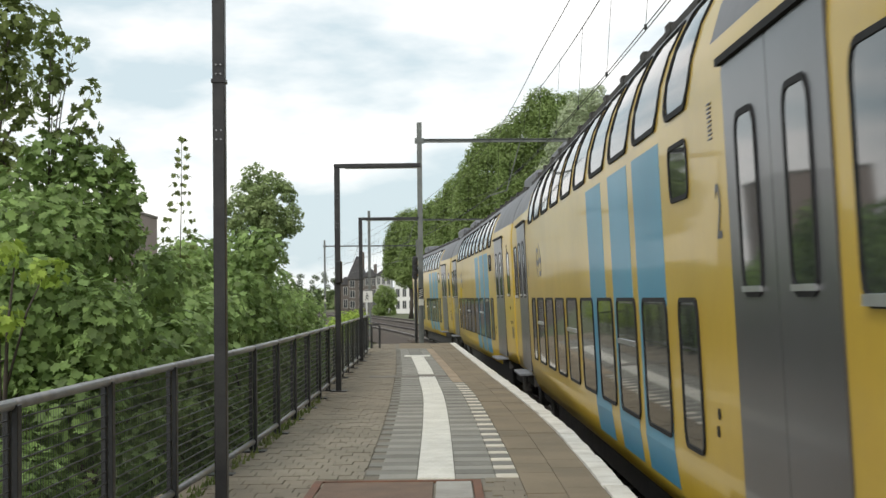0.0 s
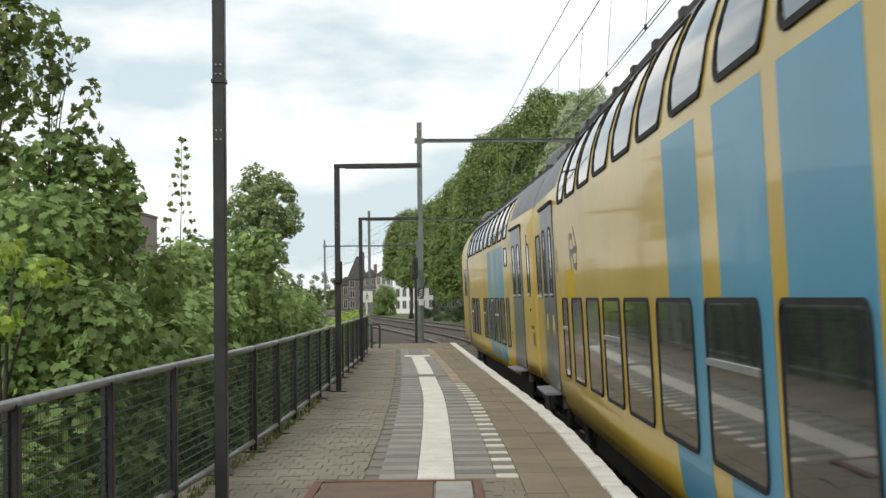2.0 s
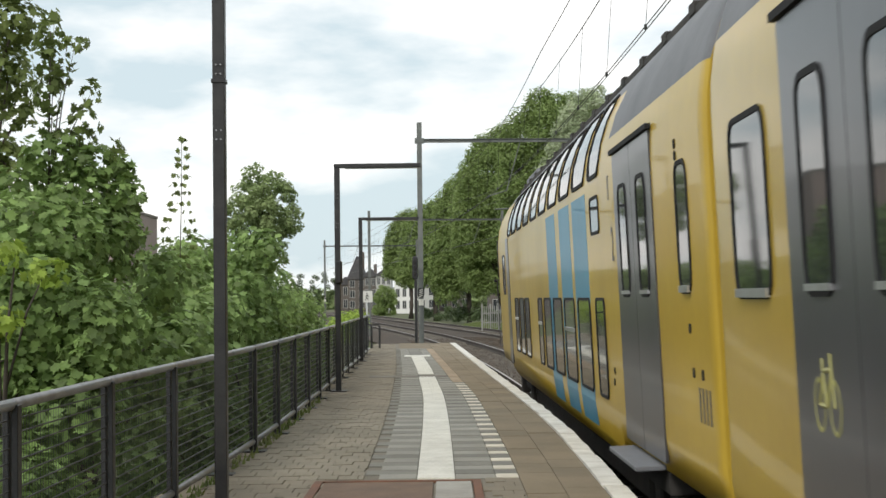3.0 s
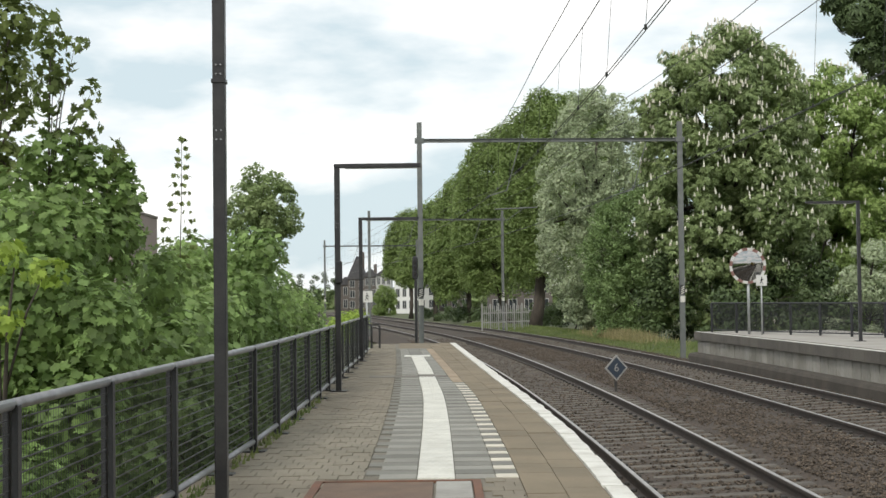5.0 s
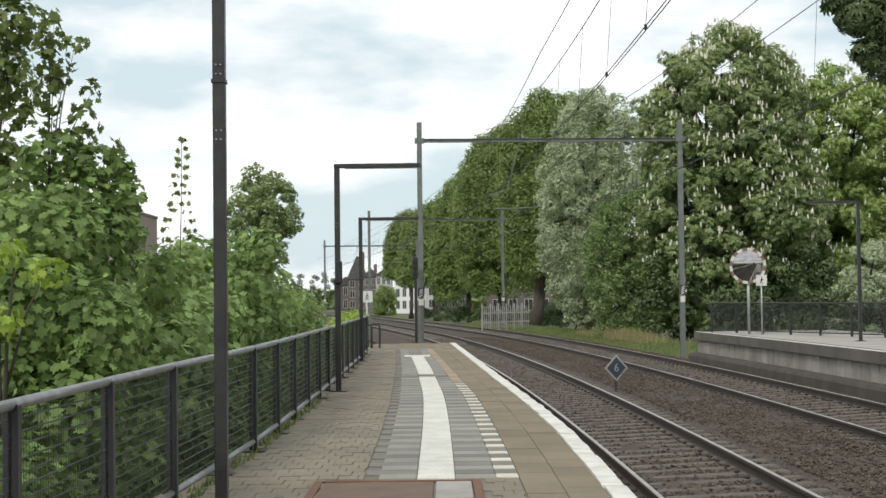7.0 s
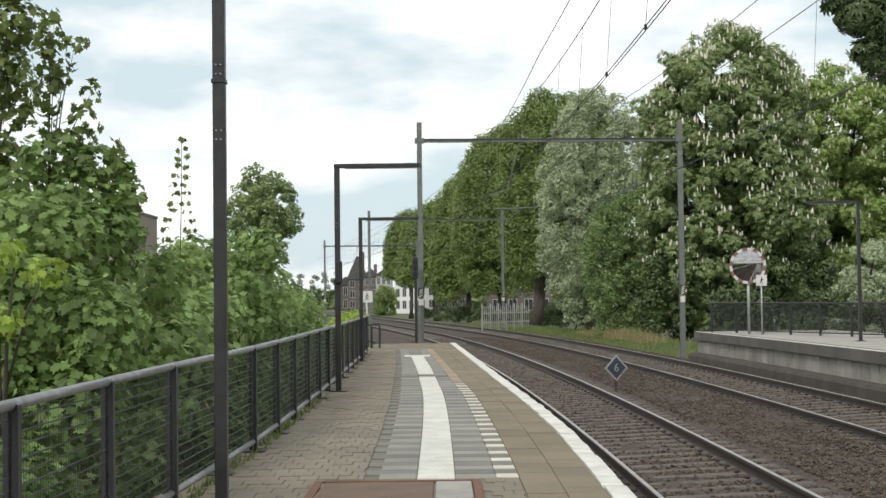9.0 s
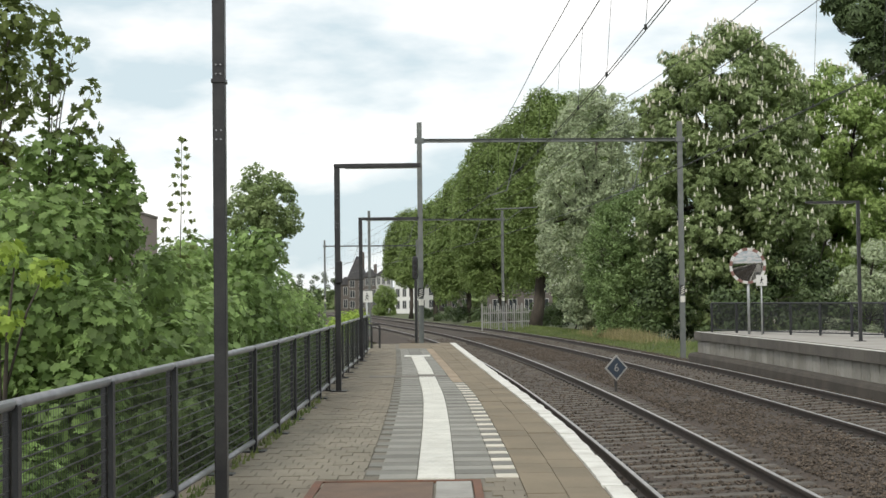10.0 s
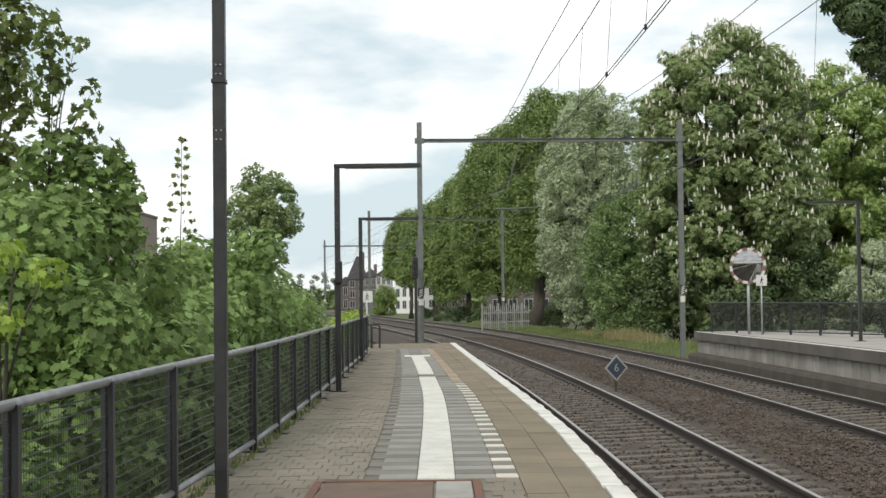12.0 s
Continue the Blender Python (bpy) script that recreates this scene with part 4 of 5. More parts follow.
    for s in (-1, 1):
        box(bm, s * 0.95 - 0.03, s * 0.95 + 0.03, 0.4, L - (3.0 if cab else 0.4), 3.39, 3.445)
        for k in range(16):
            o = 0.8 + k * (L - (4 if cab else 1.6)) / 16
            box(bm, s * 0.94 - 0.05, s * 0.94 + 0.05, o, o + 0.22, 3.41, 3.475)
    tagged(part("roof_ribs", bm, M_UNDER, car, "dark cable clamps along the roof edge"), kind="stuff")
    # gangway and underframe
    bm = bmesh.new()
    box(bm, -1.05, 1.05, -0.26, 0.0, 0.62, 3.2, 0.03)
    if not cab:
        box(bm, -1.05, 1.05, L, L + 0.22, 0.62, 3.2, 0.03)
    part("gangway", bm, M_RUBBER, car, "black rubber gangway bellows")
    bm = bmesh.new()
    box(bm, -1.05, 1.05, 5.2, 19.6, 0.28, 0.61, 0.03)
    part("underframe", bm, M_UNDER, car)
    for o in (2.9, 21.2 - (1.2 if cab else 0)):
        bm = bmesh.new()
        for s in (-1, 1):
            box(bm, s * 1.0 - 0.06, s * 1.0 + 0.06, o - 1.6, o + 1.6, 0.38, 0.60, 0.03)
            for a in (-1.25, 1.25):
                box(bm, s * 1.05 - 0.09, s * 1.05 + 0.09, o + a - 0.16, o + a + 0.16, 0.30, 0.62, 0.03)
        box(bm, -0.95, 0.95, o - 0.3, o + 0.3, 0.35, 0.7, 0.03)
        bogie = part("bogie", bm, M_UNDER, car, "dark steel bogie")
        for a in (-1.25, 1.25):
            bm = bmesh.new()
            for s in (-1, 1):
                tube(bm, (s * 0.70, 0, 0), (s * 0.82, 0, 0), 0.46, n=24)
                tube(bm, (s * 0.68, 0, 0), (s * 0.70, 0, 0), 0.485, n=24)
            tube(bm, (-0.7, 0, 0), (0.7, 0, 0), 0.08, n=8)
            for k in range(5):
                box(bm, 0.822, 0.83, 0.12, 0.36, -0.03, 0.03, 0, Matrix.Rotation(k * math.tau / 5, 4, "X"))
                box(bm, -0.83, -0.822, 0.12, 0.36, -0.03, 0.03, 0, Matrix.Rotation(k * math.tau / 5, 4, "X"))
            w = part("wheelset", bm, M_UNDER, bogie)
            w.location = (0, o + a, 0.468)
    if cab:
        bm = bmesh.new()
        m = Matrix.Translation((0, L + 0.01, 0))
        box(bm, -1.0, 1.0, -0.45, 0.005, 2.35, 3.1, 0.08, m)
        part("windscreen", bm, M_GLASS, car, "dark windscreen")
        for s in (-1, 1):
            bm = bmesh.new()
            tube(bm, (s * 0.85, L - 0.05, 1.25), (s * 0.85, L + 0.04, 1.25), 0.13, n=14)
            part("headlight", bm, M_DIFF, car, "round headlight")
            bm = bmesh.new()
            tube(bm, (s * 0.85, L, 0.95), (s * 0.85, L + 0.45, 0.95), 0.07, n=10)
            tube(bm, (s * 0.85, L + 0.45, 0.95), (s * 0.85, L + 0.5, 0.95), 0.22, n=14)
            part("buffer", bm, M_UNDER, car, "black buffer")
            bm = bmesh.new()
            path_tube(bm, [(s * 1.36, L - 0.85, 1.0), (s * 1.43, L - 0.85, 1.0), (s * 1.43, L - 0.85, 2.1), (s * 1.36, L - 0.85, 2.1)], 0.014)
            part("grab_rail", bm, M_DOOR, car, "grey grab rail")
            bm = bmesh.new()
            box(bm, s * 1.425 - 0.04, s * 1.425 + 0.04, L - 0.25, L - 0.17, 2.06, 2.11, 0.02)
            part("mirror", bm, M_RUBBER, car, "black side mirror")
    for ob in car.children_recursive:
        if ob.name.startswith("wheelset"):
            continue
        elif ob.type == "MESH":
            ob.data.transform(CAR_SIZE)
        else:
            ob.matrix_basis = CAR_SIZE @ ob.matrix_basis
    return car


TRAIN = [make_car("yellow double-deck rear cab car with sky-blue bands", True, 0.42)]
TRAIN.append(make_car("yellow double-deck coach with sky-blue bands and a repainted patch", False, 0.5, True))
TRAIN.append(make_car("yellow double-deck coach with sky-blue bands and bicycle space", False, 0.9))
TRAIN.append(copy_thing(TRAIN[1], Matrix()))


TRAIN_SPEED = 14.7


def near_end(t, i):
    """Arc length along the track of the near end of car i at t seconds."""
    return 52.87 - CAR_PITCH * i - TRAIN_SPEED * t


def motions():
    for i, car in enumerate(TRAIN):
        rows = []
        for k in range(49):
            t = 0.25 * k
            s0 = near_end(t, i)
            s1 = s0 + CAR_L
            a, b = (Vector(track_pt(at_arc(s), 0.0)) for s in (s0 + 3.0, s1 - 3.0))
            u = (b - a).normalized()
            near = a - u * 3.0
            rows.append((t, Matrix.Translation((near.x, near.y, CANT / 2)) @ Matrix.Rotation(math.atan2(u.y, u.x) - math.pi / 2, 4, "Z") @ Matrix.Rotation(-CANT / 1.507, 4, "Y")))
        walk(car, rows)


# ---- far platform ----
FAR_Z = 0.91
FAR_EDGE = TRACK_APART + 1.70


def make_far_platform():
    root = empty("far_platform", Matrix(), "low concrete platform across the tracks with a pale panelled wall", "platform", kind="structure")
    end = 47.8
    zt = FAR_Z
    line = [track_pt(d, FAR_EDGE) for d in [-60, -30, 0] + [5 + 2.5 * i for i in range(17)]] + [track_pt(end, FAR_EDGE)]
    line = sorted(set(line), key=lambda p: p[1])
    bm = bmesh.new()
    sweep(bm, line, [(0.16, -0.5), (0.16, zt - 0.27), (4.6, zt - 0.27), (4.6, -0.5)])
    part("platform_body", bm, M_FOOT, root)
    bm = bmesh.new()
    sweep(bm, line, [(0.42, zt - 0.26), (0.42, zt), (4.6, zt), (4.6, zt - 0.26)])
    part("paving", bm, M_PAVE_FAR, root, "pale grey paving")
    bm = bmesh.new()
    sweep(bm, line, [(-0.17, -0.4), (-0.17, 0.14), (-0.13, 0.21), (0.09, 0.25), (0.09, -0.4)])
    part("cable_trough", bm, M_FOOT, root, "dark concrete cable trough at the wall foot")
    s = 14.0
    rnd = random.Random(4)
    while s < end - 1.0:
        a, b = track_pt(s, FAR_EDGE), track_pt(s + 0.985, FAR_EDGE)
        u = Vector((b[0] - a[0], b[1] - a[1]))
        T = Matrix.Translation((a[0], a[1], 0)) @ Matrix.Rotation(math.atan2(u.y, u.x), 4, "Z")
        bm = bmesh.new()
        box(bm, 0, u.length, -0.41, 0.0, zt - 0.26, zt + rnd.uniform(0, 0.004), 0.008, T)
        cop = part("coping_stone", bm, M_COPING, root)
        bm = bmesh.new()
        box(bm, 0, u.length, -0.18, -0.05, zt + 0.001, zt + 0.008, 0, T)
        part("white_line", bm, M_WHITEPAINT, cop, "worn white edge line")
        s += 0.99
    s = 14.0
    while s < end - 0.6:
        a, b = track_pt(s, FAR_EDGE + 0.10), track_pt(s + 0.59, FAR_EDGE + 0.10)
        u = Vector((b[0] - a[0], b[1] - a[1]))
        T = Matrix.Translation((a[0], a[1], 0)) @ Matrix.Rotation(math.atan2(u.y, u.x), 4, "Z")
        bm = bmesh.new()
        box(bm, 0.022, u.length - 0.022, -0.055, 0.0 + rnd.uniform(-0.006, 0.006), -0.1, zt - 0.265, 0.004, T)
        part("wall_panel", bm, M_CONC_PALE, root)
        s += 0.6


M_FOOT = mat("grimy_concrete", (0.052, 0.045, 0.037), (0.085, 0.072, 0.058), 0.95, scale=1.8, bump=0.6, bump_scale=25)
M_PAVE_FAR = mat("far_paving", (0.37, 0.35, 0.315), (0.29, 0.27, 0.24), 0.85, scale=0.8, bump=0.2)
M_CONC_PALE = mat("pale_concrete", (0.31, 0.295, 0.265), (0.19, 0.18, 0.152), 0.88, scale=1.2, bump=0.3, per_piece=0.12)
M_RED = mat("red_band", (0.17, 0.085, 0.07), (0.24, 0.13, 0.11), 0.6)
M_MIRROR = mat("mirror_face", (0.42, 0.42, 0.41), (0.38, 0.38, 0.37), 0.06, metal=1.0, scale=0.5, fine=0.05)
M_POLE = mat("galvanised_pole", (0.42, 0.43, 0.43), (0.34, 0.35, 0.35), 0.45, metal=0.5, scale=6)
M_SIGNBLUE = mat("sign_blue", (0.022, 0.034, 0.052), (0.03, 0.042, 0.06), 0.45)
M_SIGNDULL = mat("dirty_sign_white", (0.33, 0.32, 0.30), (0.24, 0.235, 0.22), 0.6)
M_SIGNWHITE = mat("sign_white", (0.60, 0.60, 0.57), (0.50, 0.50, 0.48), 0.5)


def make_mirror():
    root = empty("platform_mirror", pose(9.17, 44.2, FAR_Z, 3, 0, -14), "round convex mirror with red and white border on pole", "mirror")
    bm = bmesh.new()
    tube(bm, (0, 0.06, 0), (0, 0.06, 1.97), 0.04, n=10)
    part("pole", bm, M_POLE, root, "", True)
    c, R = 2.06, 0.46
    bm = bmesh.new()
    rings = []
    for i in range(6):
        f = i / 5
        rings.append([bm.verts.new((R * f * math.cos(k * math.tau / 32), -0.055 * (1 - f * f) - 0.02, c + R * f * math.sin(k * math.tau / 32))) for k in range(32)] if i else [bm.verts.new((0, -0.075, c))])
    for k in range(32):
        bm.faces.new((rings[0][0], rings[1][(k + 1) % 32], rings[1][k]))
        for a, b in zip(rings[1:], rings[2:]):
            bm.faces.new((a[k], a[(k + 1) % 32], b[(k + 1) % 32], b[k]))
    part("mirror_glass", bm, M_MIRROR, root, "convex mirror face", True)
    for k in range(20):
        a0, a1 = k * math.tau / 20, (k + 1) * math.tau / 20
        bm = bmesh.new()
        pts = []
        for a in (a0, (a0 + a1) / 2, a1):
            pts.append((R * math.cos(a), c + R * math.sin(a)))
        for a in (a1, (a0 + a1) / 2, a0):
            pts.append(((R + 0.08) * math.cos(a), c + (R + 0.08) * math.sin(a)))
        lo = [bm.verts.new((x, -0.035, z)) for x, z in pts]
        hi = [bm.verts.new((x, 0.03, z)) for x, z in pts]
        bm.faces.new(lo)
        bm.faces.new(hi[::-1])
        for i in range(6):
            bm.faces.new((lo[i], hi[i], hi[(i + 1) % 6], lo[(i + 1) % 6]))
        part("border_segment", bm, M_RED if k % 2 else M_SIGNWHITE, root)
    bm = bmesh.new()
    tube(bm, (0, 0.0, c), (0, 0.05, c), R + 0.02, n=24)
    part("backing", bm, M_POLE, root)


def make_no_walk_sign(x, d, z0, zc, w, label):
    root = empty("warning_sign", pose(x, d, z0), label, "sign", "no-crossing signs")
    bm = bmesh.new()
    tube(bm, (0, 0.03, 0), (0, 0.03, zc - z0 + w / 2), 0.026, n=8)
    part("pole", bm, M_POLE, root, "", True)
    bm = bmesh.new()
    h = zc - z0
    box(bm, -w / 2, w / 2, -0.012, 0.0, h - w / 2, h + w / 2, 0.004)
    board = part("board", bm, M_SIGNWHITE, root, "white square board")
    bm = bmesh.new()
    s = w
    tube(bm, (0.02 * s, -0.016, h + 0.26 * s), (0.02 * s, -0.013, h + 0.26 * s), 0.06 * s, n=10)
    for p, q in (((0.02, 0.19), (0.0, -0.04)), ((0.0, -0.04), (0.13, -0.28)), ((0.0, -0.04), (-0.14, -0.28)), ((0.02, 0.14), (-0.12, 0.0)), ((0.02, 0.14), (0.15, 0.02))):
        tube(bm, (p[0] * s, -0.015, h + p[1] * s), (q[0] * s, -0.015, h + q[1] * s), 0.03 * s, n=4)
    part("pictogram", bm, M_BLACKPOST, board, "black stick pictogram")


def make_distance_sign():
    x, y = 3.92, 33.6
    root = empty("diamond_sign", Matrix.Translation((x, y, 0.07)) @ Matrix.Rotation(0.42, 4, "Z"), "dark blue diamond sign with white border and figure 6", "sign")
    bm = bmesh.new()
    tube(bm, (0, 0.03, -0.25), (0, 0.03, 0.42), 0.03, n=8)
    part("post", bm, M_UNDER, root)
    q = Matrix.Translation((0, 0, 0.40)) @ Matrix.Rotation(radians(45), 4, "Y")
    bm = bmesh.new()
    box(bm, -0.215, 0.215, -0.012, 0.004, -0.215, 0.215, 0.003, q)
    part("border", bm, M_SIGNDULL, root, "white border")
    bm = bmesh.new()
    box(bm, -0.175, 0.175, -0.018, -0.011, -0.175, 0.175, 0.002, q)
    plate = part("plate", bm, M_SIGNBLUE, root, "dark blue face")
    cu = bpy.data.curves.new("figure", "FONT")
    cu.body, cu.size, cu.align_x, cu.align_y, cu.extrude = "6", 0.27, "CENTER", "CENTER", 0.002
    cu.materials.append(M_SIGNDULL)
    ob = new("figure", cu)
    ob.parent = plate
    ob.matrix_basis = Matrix.Translation((0, -0.022, 0.40)) @ Matrix.Rotation(radians(90), 4, "X")


def make_far_fence():
    P0, P1 = Vector((8.62, 47.3, 0)), Vector((11.8, 39.3, 0))
    n = 6
    for i in range(n + 3):
        a, b = P0.lerp(P1, i / n), P0.lerp(P1, (i + 1) / n)
        root = empty("fence_panel", Matrix.Translation((a.x, a.y, FAR_Z)), "dark mesh fence panel at the rear of the far platform", "fence", "far platform fence panels")
        u = b - a
        R = Matrix.Rotation(math.atan2(u.y, u.x), 4, "Z")
        L = u.length
        bm = bmesh.new()
        box(bm, -0.03, 0.03, -0.03, 0.03, 0, 0.93, 0.006, R)
        part("post", bm, M_FENCE, root)
        bm = bmesh.new()
        tube(bm, R @ Vector((0, 0, 0.93)), R @ Vector((L, 0, 0.93)), 0.022, n=8)
        part("handrail", bm, M_FENCE, root)
        bm = bmesh.new()
        tube(bm, R @ Vector((0, 0, 0.08)), R @ Vector((L, 0, 0.08)), 0.018, n=8)
        part("bottom_rail", bm, M_FENCE, root)
        bm = bmesh.new()
        for k in range(60):
            x = 0.05 + (L - 0.1) * k / 59
            box(bm, x - 0.002, x + 0.002, -0.002, 0.002, 0.10, 0.92, 0, R)
        tagged(part("wire_mesh", bm, M_FENCE, root, "fine dark wire grille"), kind="stuff")


def make_signal():
    root = empty("railway_signal", pose(-0.93, 50.2, 0), "black railway signal head on a slim pole, dark", "signal")
    bm = bmesh.new()
    tube(bm, (-0.02, 0.1, -0.5), (-0.02, 0.1, 2.6), 0.05, n=8)
    part("pole", bm, M_BLACKPOST, root)
    bm = bmesh.new()
    box(bm, -0.13, 0.06, 0, 0.14, 2.75, 3.55, 0.05)
    box(bm, -0.06, 0.02, 0.04, 0.12, 2.5, 2.8)
    part("signal_head", bm, M_BLACKPOST, root)
    for k, z in enumerate((2.95, 3.15, 3.35)):
        bm = bmesh.new()
        tube(bm, (-0.035, -0.05, z), (-0.035, 0.0, z), 0.06, n=10)
        part("lens", bm, M_LENS, root, "dark signal lens")


M_LENS = mat("signal_lens", (0.012, 0.008, 0.008), (0.01, 0.007, 0.007), 0.2)
M_BRICKRED = mat("brick_brown", (0.105, 0.09, 0.08), (0.14, 0.12, 0.108), 0.9, scale=0.8, bump=0.3)
M_RENDERWHITE = mat("white_render", (0.46, 0.46, 0.44), (0.38, 0.38, 0.365), 0.8, scale=0.5)
M_RENDERBRIGHT = mat("bright_render", (0.74, 0.74, 0.72), (0.64, 0.64, 0.62), 0.8, scale=0.5)
M_RAILINGGREY = mat("greyed_white_paint", (0.34, 0.34, 0.32), (0.26, 0.26, 0.25), 0.8, scale=3)
M_SLATE = mat("dark_roof_tile", (0.055, 0.055, 0.06), (0.09, 0.085, 0.085), 0.8, scale=1.2, bump=0.3)
M_PANEL = mat("pinkish_panel", (0.30, 0.24, 0.22), (0.26, 0.21, 0.19), 0.8, scale=0.4)
M_WINDARK = mat("window_dark", (0.03, 0.035, 0.04), (0.05, 0.055, 0.06), 0.08, spec=0.8)


def make_house(x, d, w, depth, h, roof, wallmat, label, floors=3, bays=3, turn=0.0, chimney=True):
    """A gabled terrace house facing the camera's side, with storeys of windows."""
    root = empty("house", pose(x, d, G0, 0, 0, turn), label, "house", "houses along the far street")
    bm = bmesh.new()
    box(bm, -w / 2, w / 2, 0, depth, 0, h)
    part("wall", bm, wallmat, root)
    bm = bmesh.new()
    pts = [(-w / 2 - 0.25, h - 0.05), (0, h + roof), (w / 2 + 0.25, h - 0.05)]
    lo = [bm.verts.new((px_, -0.3, z)) for px_, z in pts]
    hi = [bm.verts.new((px_, depth + 0.3, z)) for px_, z in pts]
    bm.faces.new(lo)
    bm.faces.new(hi[::-1])
    for i in range(3):
        bm.faces.new((lo[i], hi[i], hi[(i + 1) % 3], lo[(i + 1) % 3]))
    rf = part("roof", bm, M_SLATE, root, "dark tiled pitched roof")
    if chimney:
        bm = bmesh.new()
        box(bm, w * 0.2, w * 0.2 + 0.6, depth * 0.4, depth * 0.4 + 0.6, h + roof * 0.3, h + roof + 0.9, 0.03)
        part("chimney", bm, M_BRICKRED, rf)
    for f in range(floors):
        for b in range(bays):
            cx = -w / 2 + w * (b + 0.5) / bays
            z = 0.9 + f * (h - 0.4) / floors
            hh = min(1.7, (h - 0.4) / floors * 0.62)
            ww = w / bays * 0.48
            bm = bmesh.new()
            box(bm, cx - ww / 2, cx + ww / 2, -0.03, 0.02, z, z + hh)
            win = part("window", bm, M_WINDARK, root)
            bm = bmesh.new()
            for b4 in ((cx - ww / 2 - 0.08, cx - ww / 2, z - 0.08, z + hh + 0.08), (cx + ww / 2, cx + ww / 2 + 0.08, z - 0.08, z + hh + 0.08), (cx - ww / 2, cx + ww / 2, z - 0.08, z), (cx - ww / 2, cx + ww / 2, z + hh, z + hh + 0.08), (cx - 0.03, cx + 0.03, z, z + hh)):
                box(bm, b4[0], b4[1], -0.07, 0.0, b4[2], b4[3])
            part("window_frame", bm, M_RENDERWHITE, win)


def make_town():
    make_house(-20.0, 300, 4.6, 9, 5.6, 1.6, M_BRICKRED, "brown brick terrace house with dark roof", 2, 3)
    make_house(-17.2, 292, 3.6, 9, 6.6, 4.6, M_BRICKRED, "tall brown gabled house with steep dark roof", 3, 2)
    make_house(-14.3, 288, 2.6, 9, 7.0, 1.6, M_BRICKRED, "narrow brown terrace house with white window frames", 3, 2)
    make_house(-11.6, 285, 2.9, 9, 7.2, 1.2, M_RENDERWHITE, "white-trimmed grey terrace house", 3, 3)
    make_house(-6.3, 258, 4.6, 9, 6.7, 1.0, M_RENDERBRIGHT, "bright white rendered house with tall windows", 3, 4)
    make_house(-3.2, 280, 3.4, 9, 5.0, 2.0, M_RENDERWHITE, "white rendered house beyond the trees", 2, 2)
    make_house(2.2, 292, 6.16, 9, 5.1, 3.2, M_BRICKRED, "brown brick house half hidden by trees", 2, 3)
    make_house(10.5, 200, 8.63, 8, 5.1, 3.2, M_BRICKRED, "brown brick house behind the lime trunks", 2, 4)
    # flat-roofed building behind the bushes
    root = empty("flat_building", pose(-18.2, 80, G0), "plain pinkish-brown flat-roofed building", "building")
    bm = bmesh.new()
    box(bm, -4.3, 0.68, 0, 10, 0, 7.75)
    part("wall", bm, M_PANEL, root)
    bm = bmesh.new()
    box(bm, -4.35, 0.73, -0.06, 10.05, 7.75, 7.9)
    part("roof_edge", bm, M_CONC_DARK, root)


def make_white_fence():
    for i in range(6):
        root = empty("railing_panel", pose(2.45 + 0.56 * i, 98 + 0.9 * i - 4, -0.05), "weathered white picket railing panel under the limes", "railing", "white railing")
        bm = bmesh.new()
        box(bm, -0.05, 0.05, -0.05, 0.05, 0, 1.75, 0.01)
        part("post", bm, M_RAILINGGREY, root)
        for z in (0.5, 1.1):
            bm = bmesh.new()
            box(bm, 0.05, 0.50, -0.025, 0.025, z, z + 0.08, 0.008)
            part("rail", bm, M_RAILINGGREY, root)
        for k in range(3):
            bm = bmesh.new()
            box(bm, 0.12 + 0.13 * k, 0.16 + 0.13 * k, -0.045, -0.026, 0.15, 1.6, 0.008)
            part("picket", bm, M_RAILINGGREY, root)


def make_end_gate():
    # small dark gate and posts past the platform end
    root = empty("steel_gate", pose(-1.98, 40.2, PLAT_Z), "small dark steel gate at the platform end", "gate")
    for x in (0.0, 0.22):
        bm = bmesh.new()
        box(bm, x - 0.028, x + 0.028, -0.028, 0.028, 0.0, 0.62, 0.005)
        part("post", bm, M_BLACKPOST, root)
    bm = bmesh.new()
    box(bm, -0.55, 0.22, -0.02, 0.02, 0.62, 0.66, 0.004)
    part("top_rail", bm, M_BLACKPOST, root)
    for k in range(3):
        bm = bmesh.new()
        box(bm, -0.5 + 0.15 * k, -0.47 + 0.15 * k, -0.015, 0.015, 0.0, 0.62)
        part("bar", bm, M_BLACKPOST, root)


make_far_platform()
make_mirror()
make_no_walk_sign(9.44, 43.6, FAR_Z, 2.52, 0.32, "small white no-crossing sign on a pole beside the mirror")
make_no_walk_sign(-2.20, 42.15, PLAT_Z, 2.17, 0.325, "white no-crossing sign at the platform end")
make_distance_sign()
make_far_fence()
make_platform_lamp(10.42, 36.8, -1.31, 3.52, "black steel right-angled lamp on the far platform, unlit", "platform lamps", FAR_Z)
make_signal()
make_town()
make_white_fence()
make_end_gate()


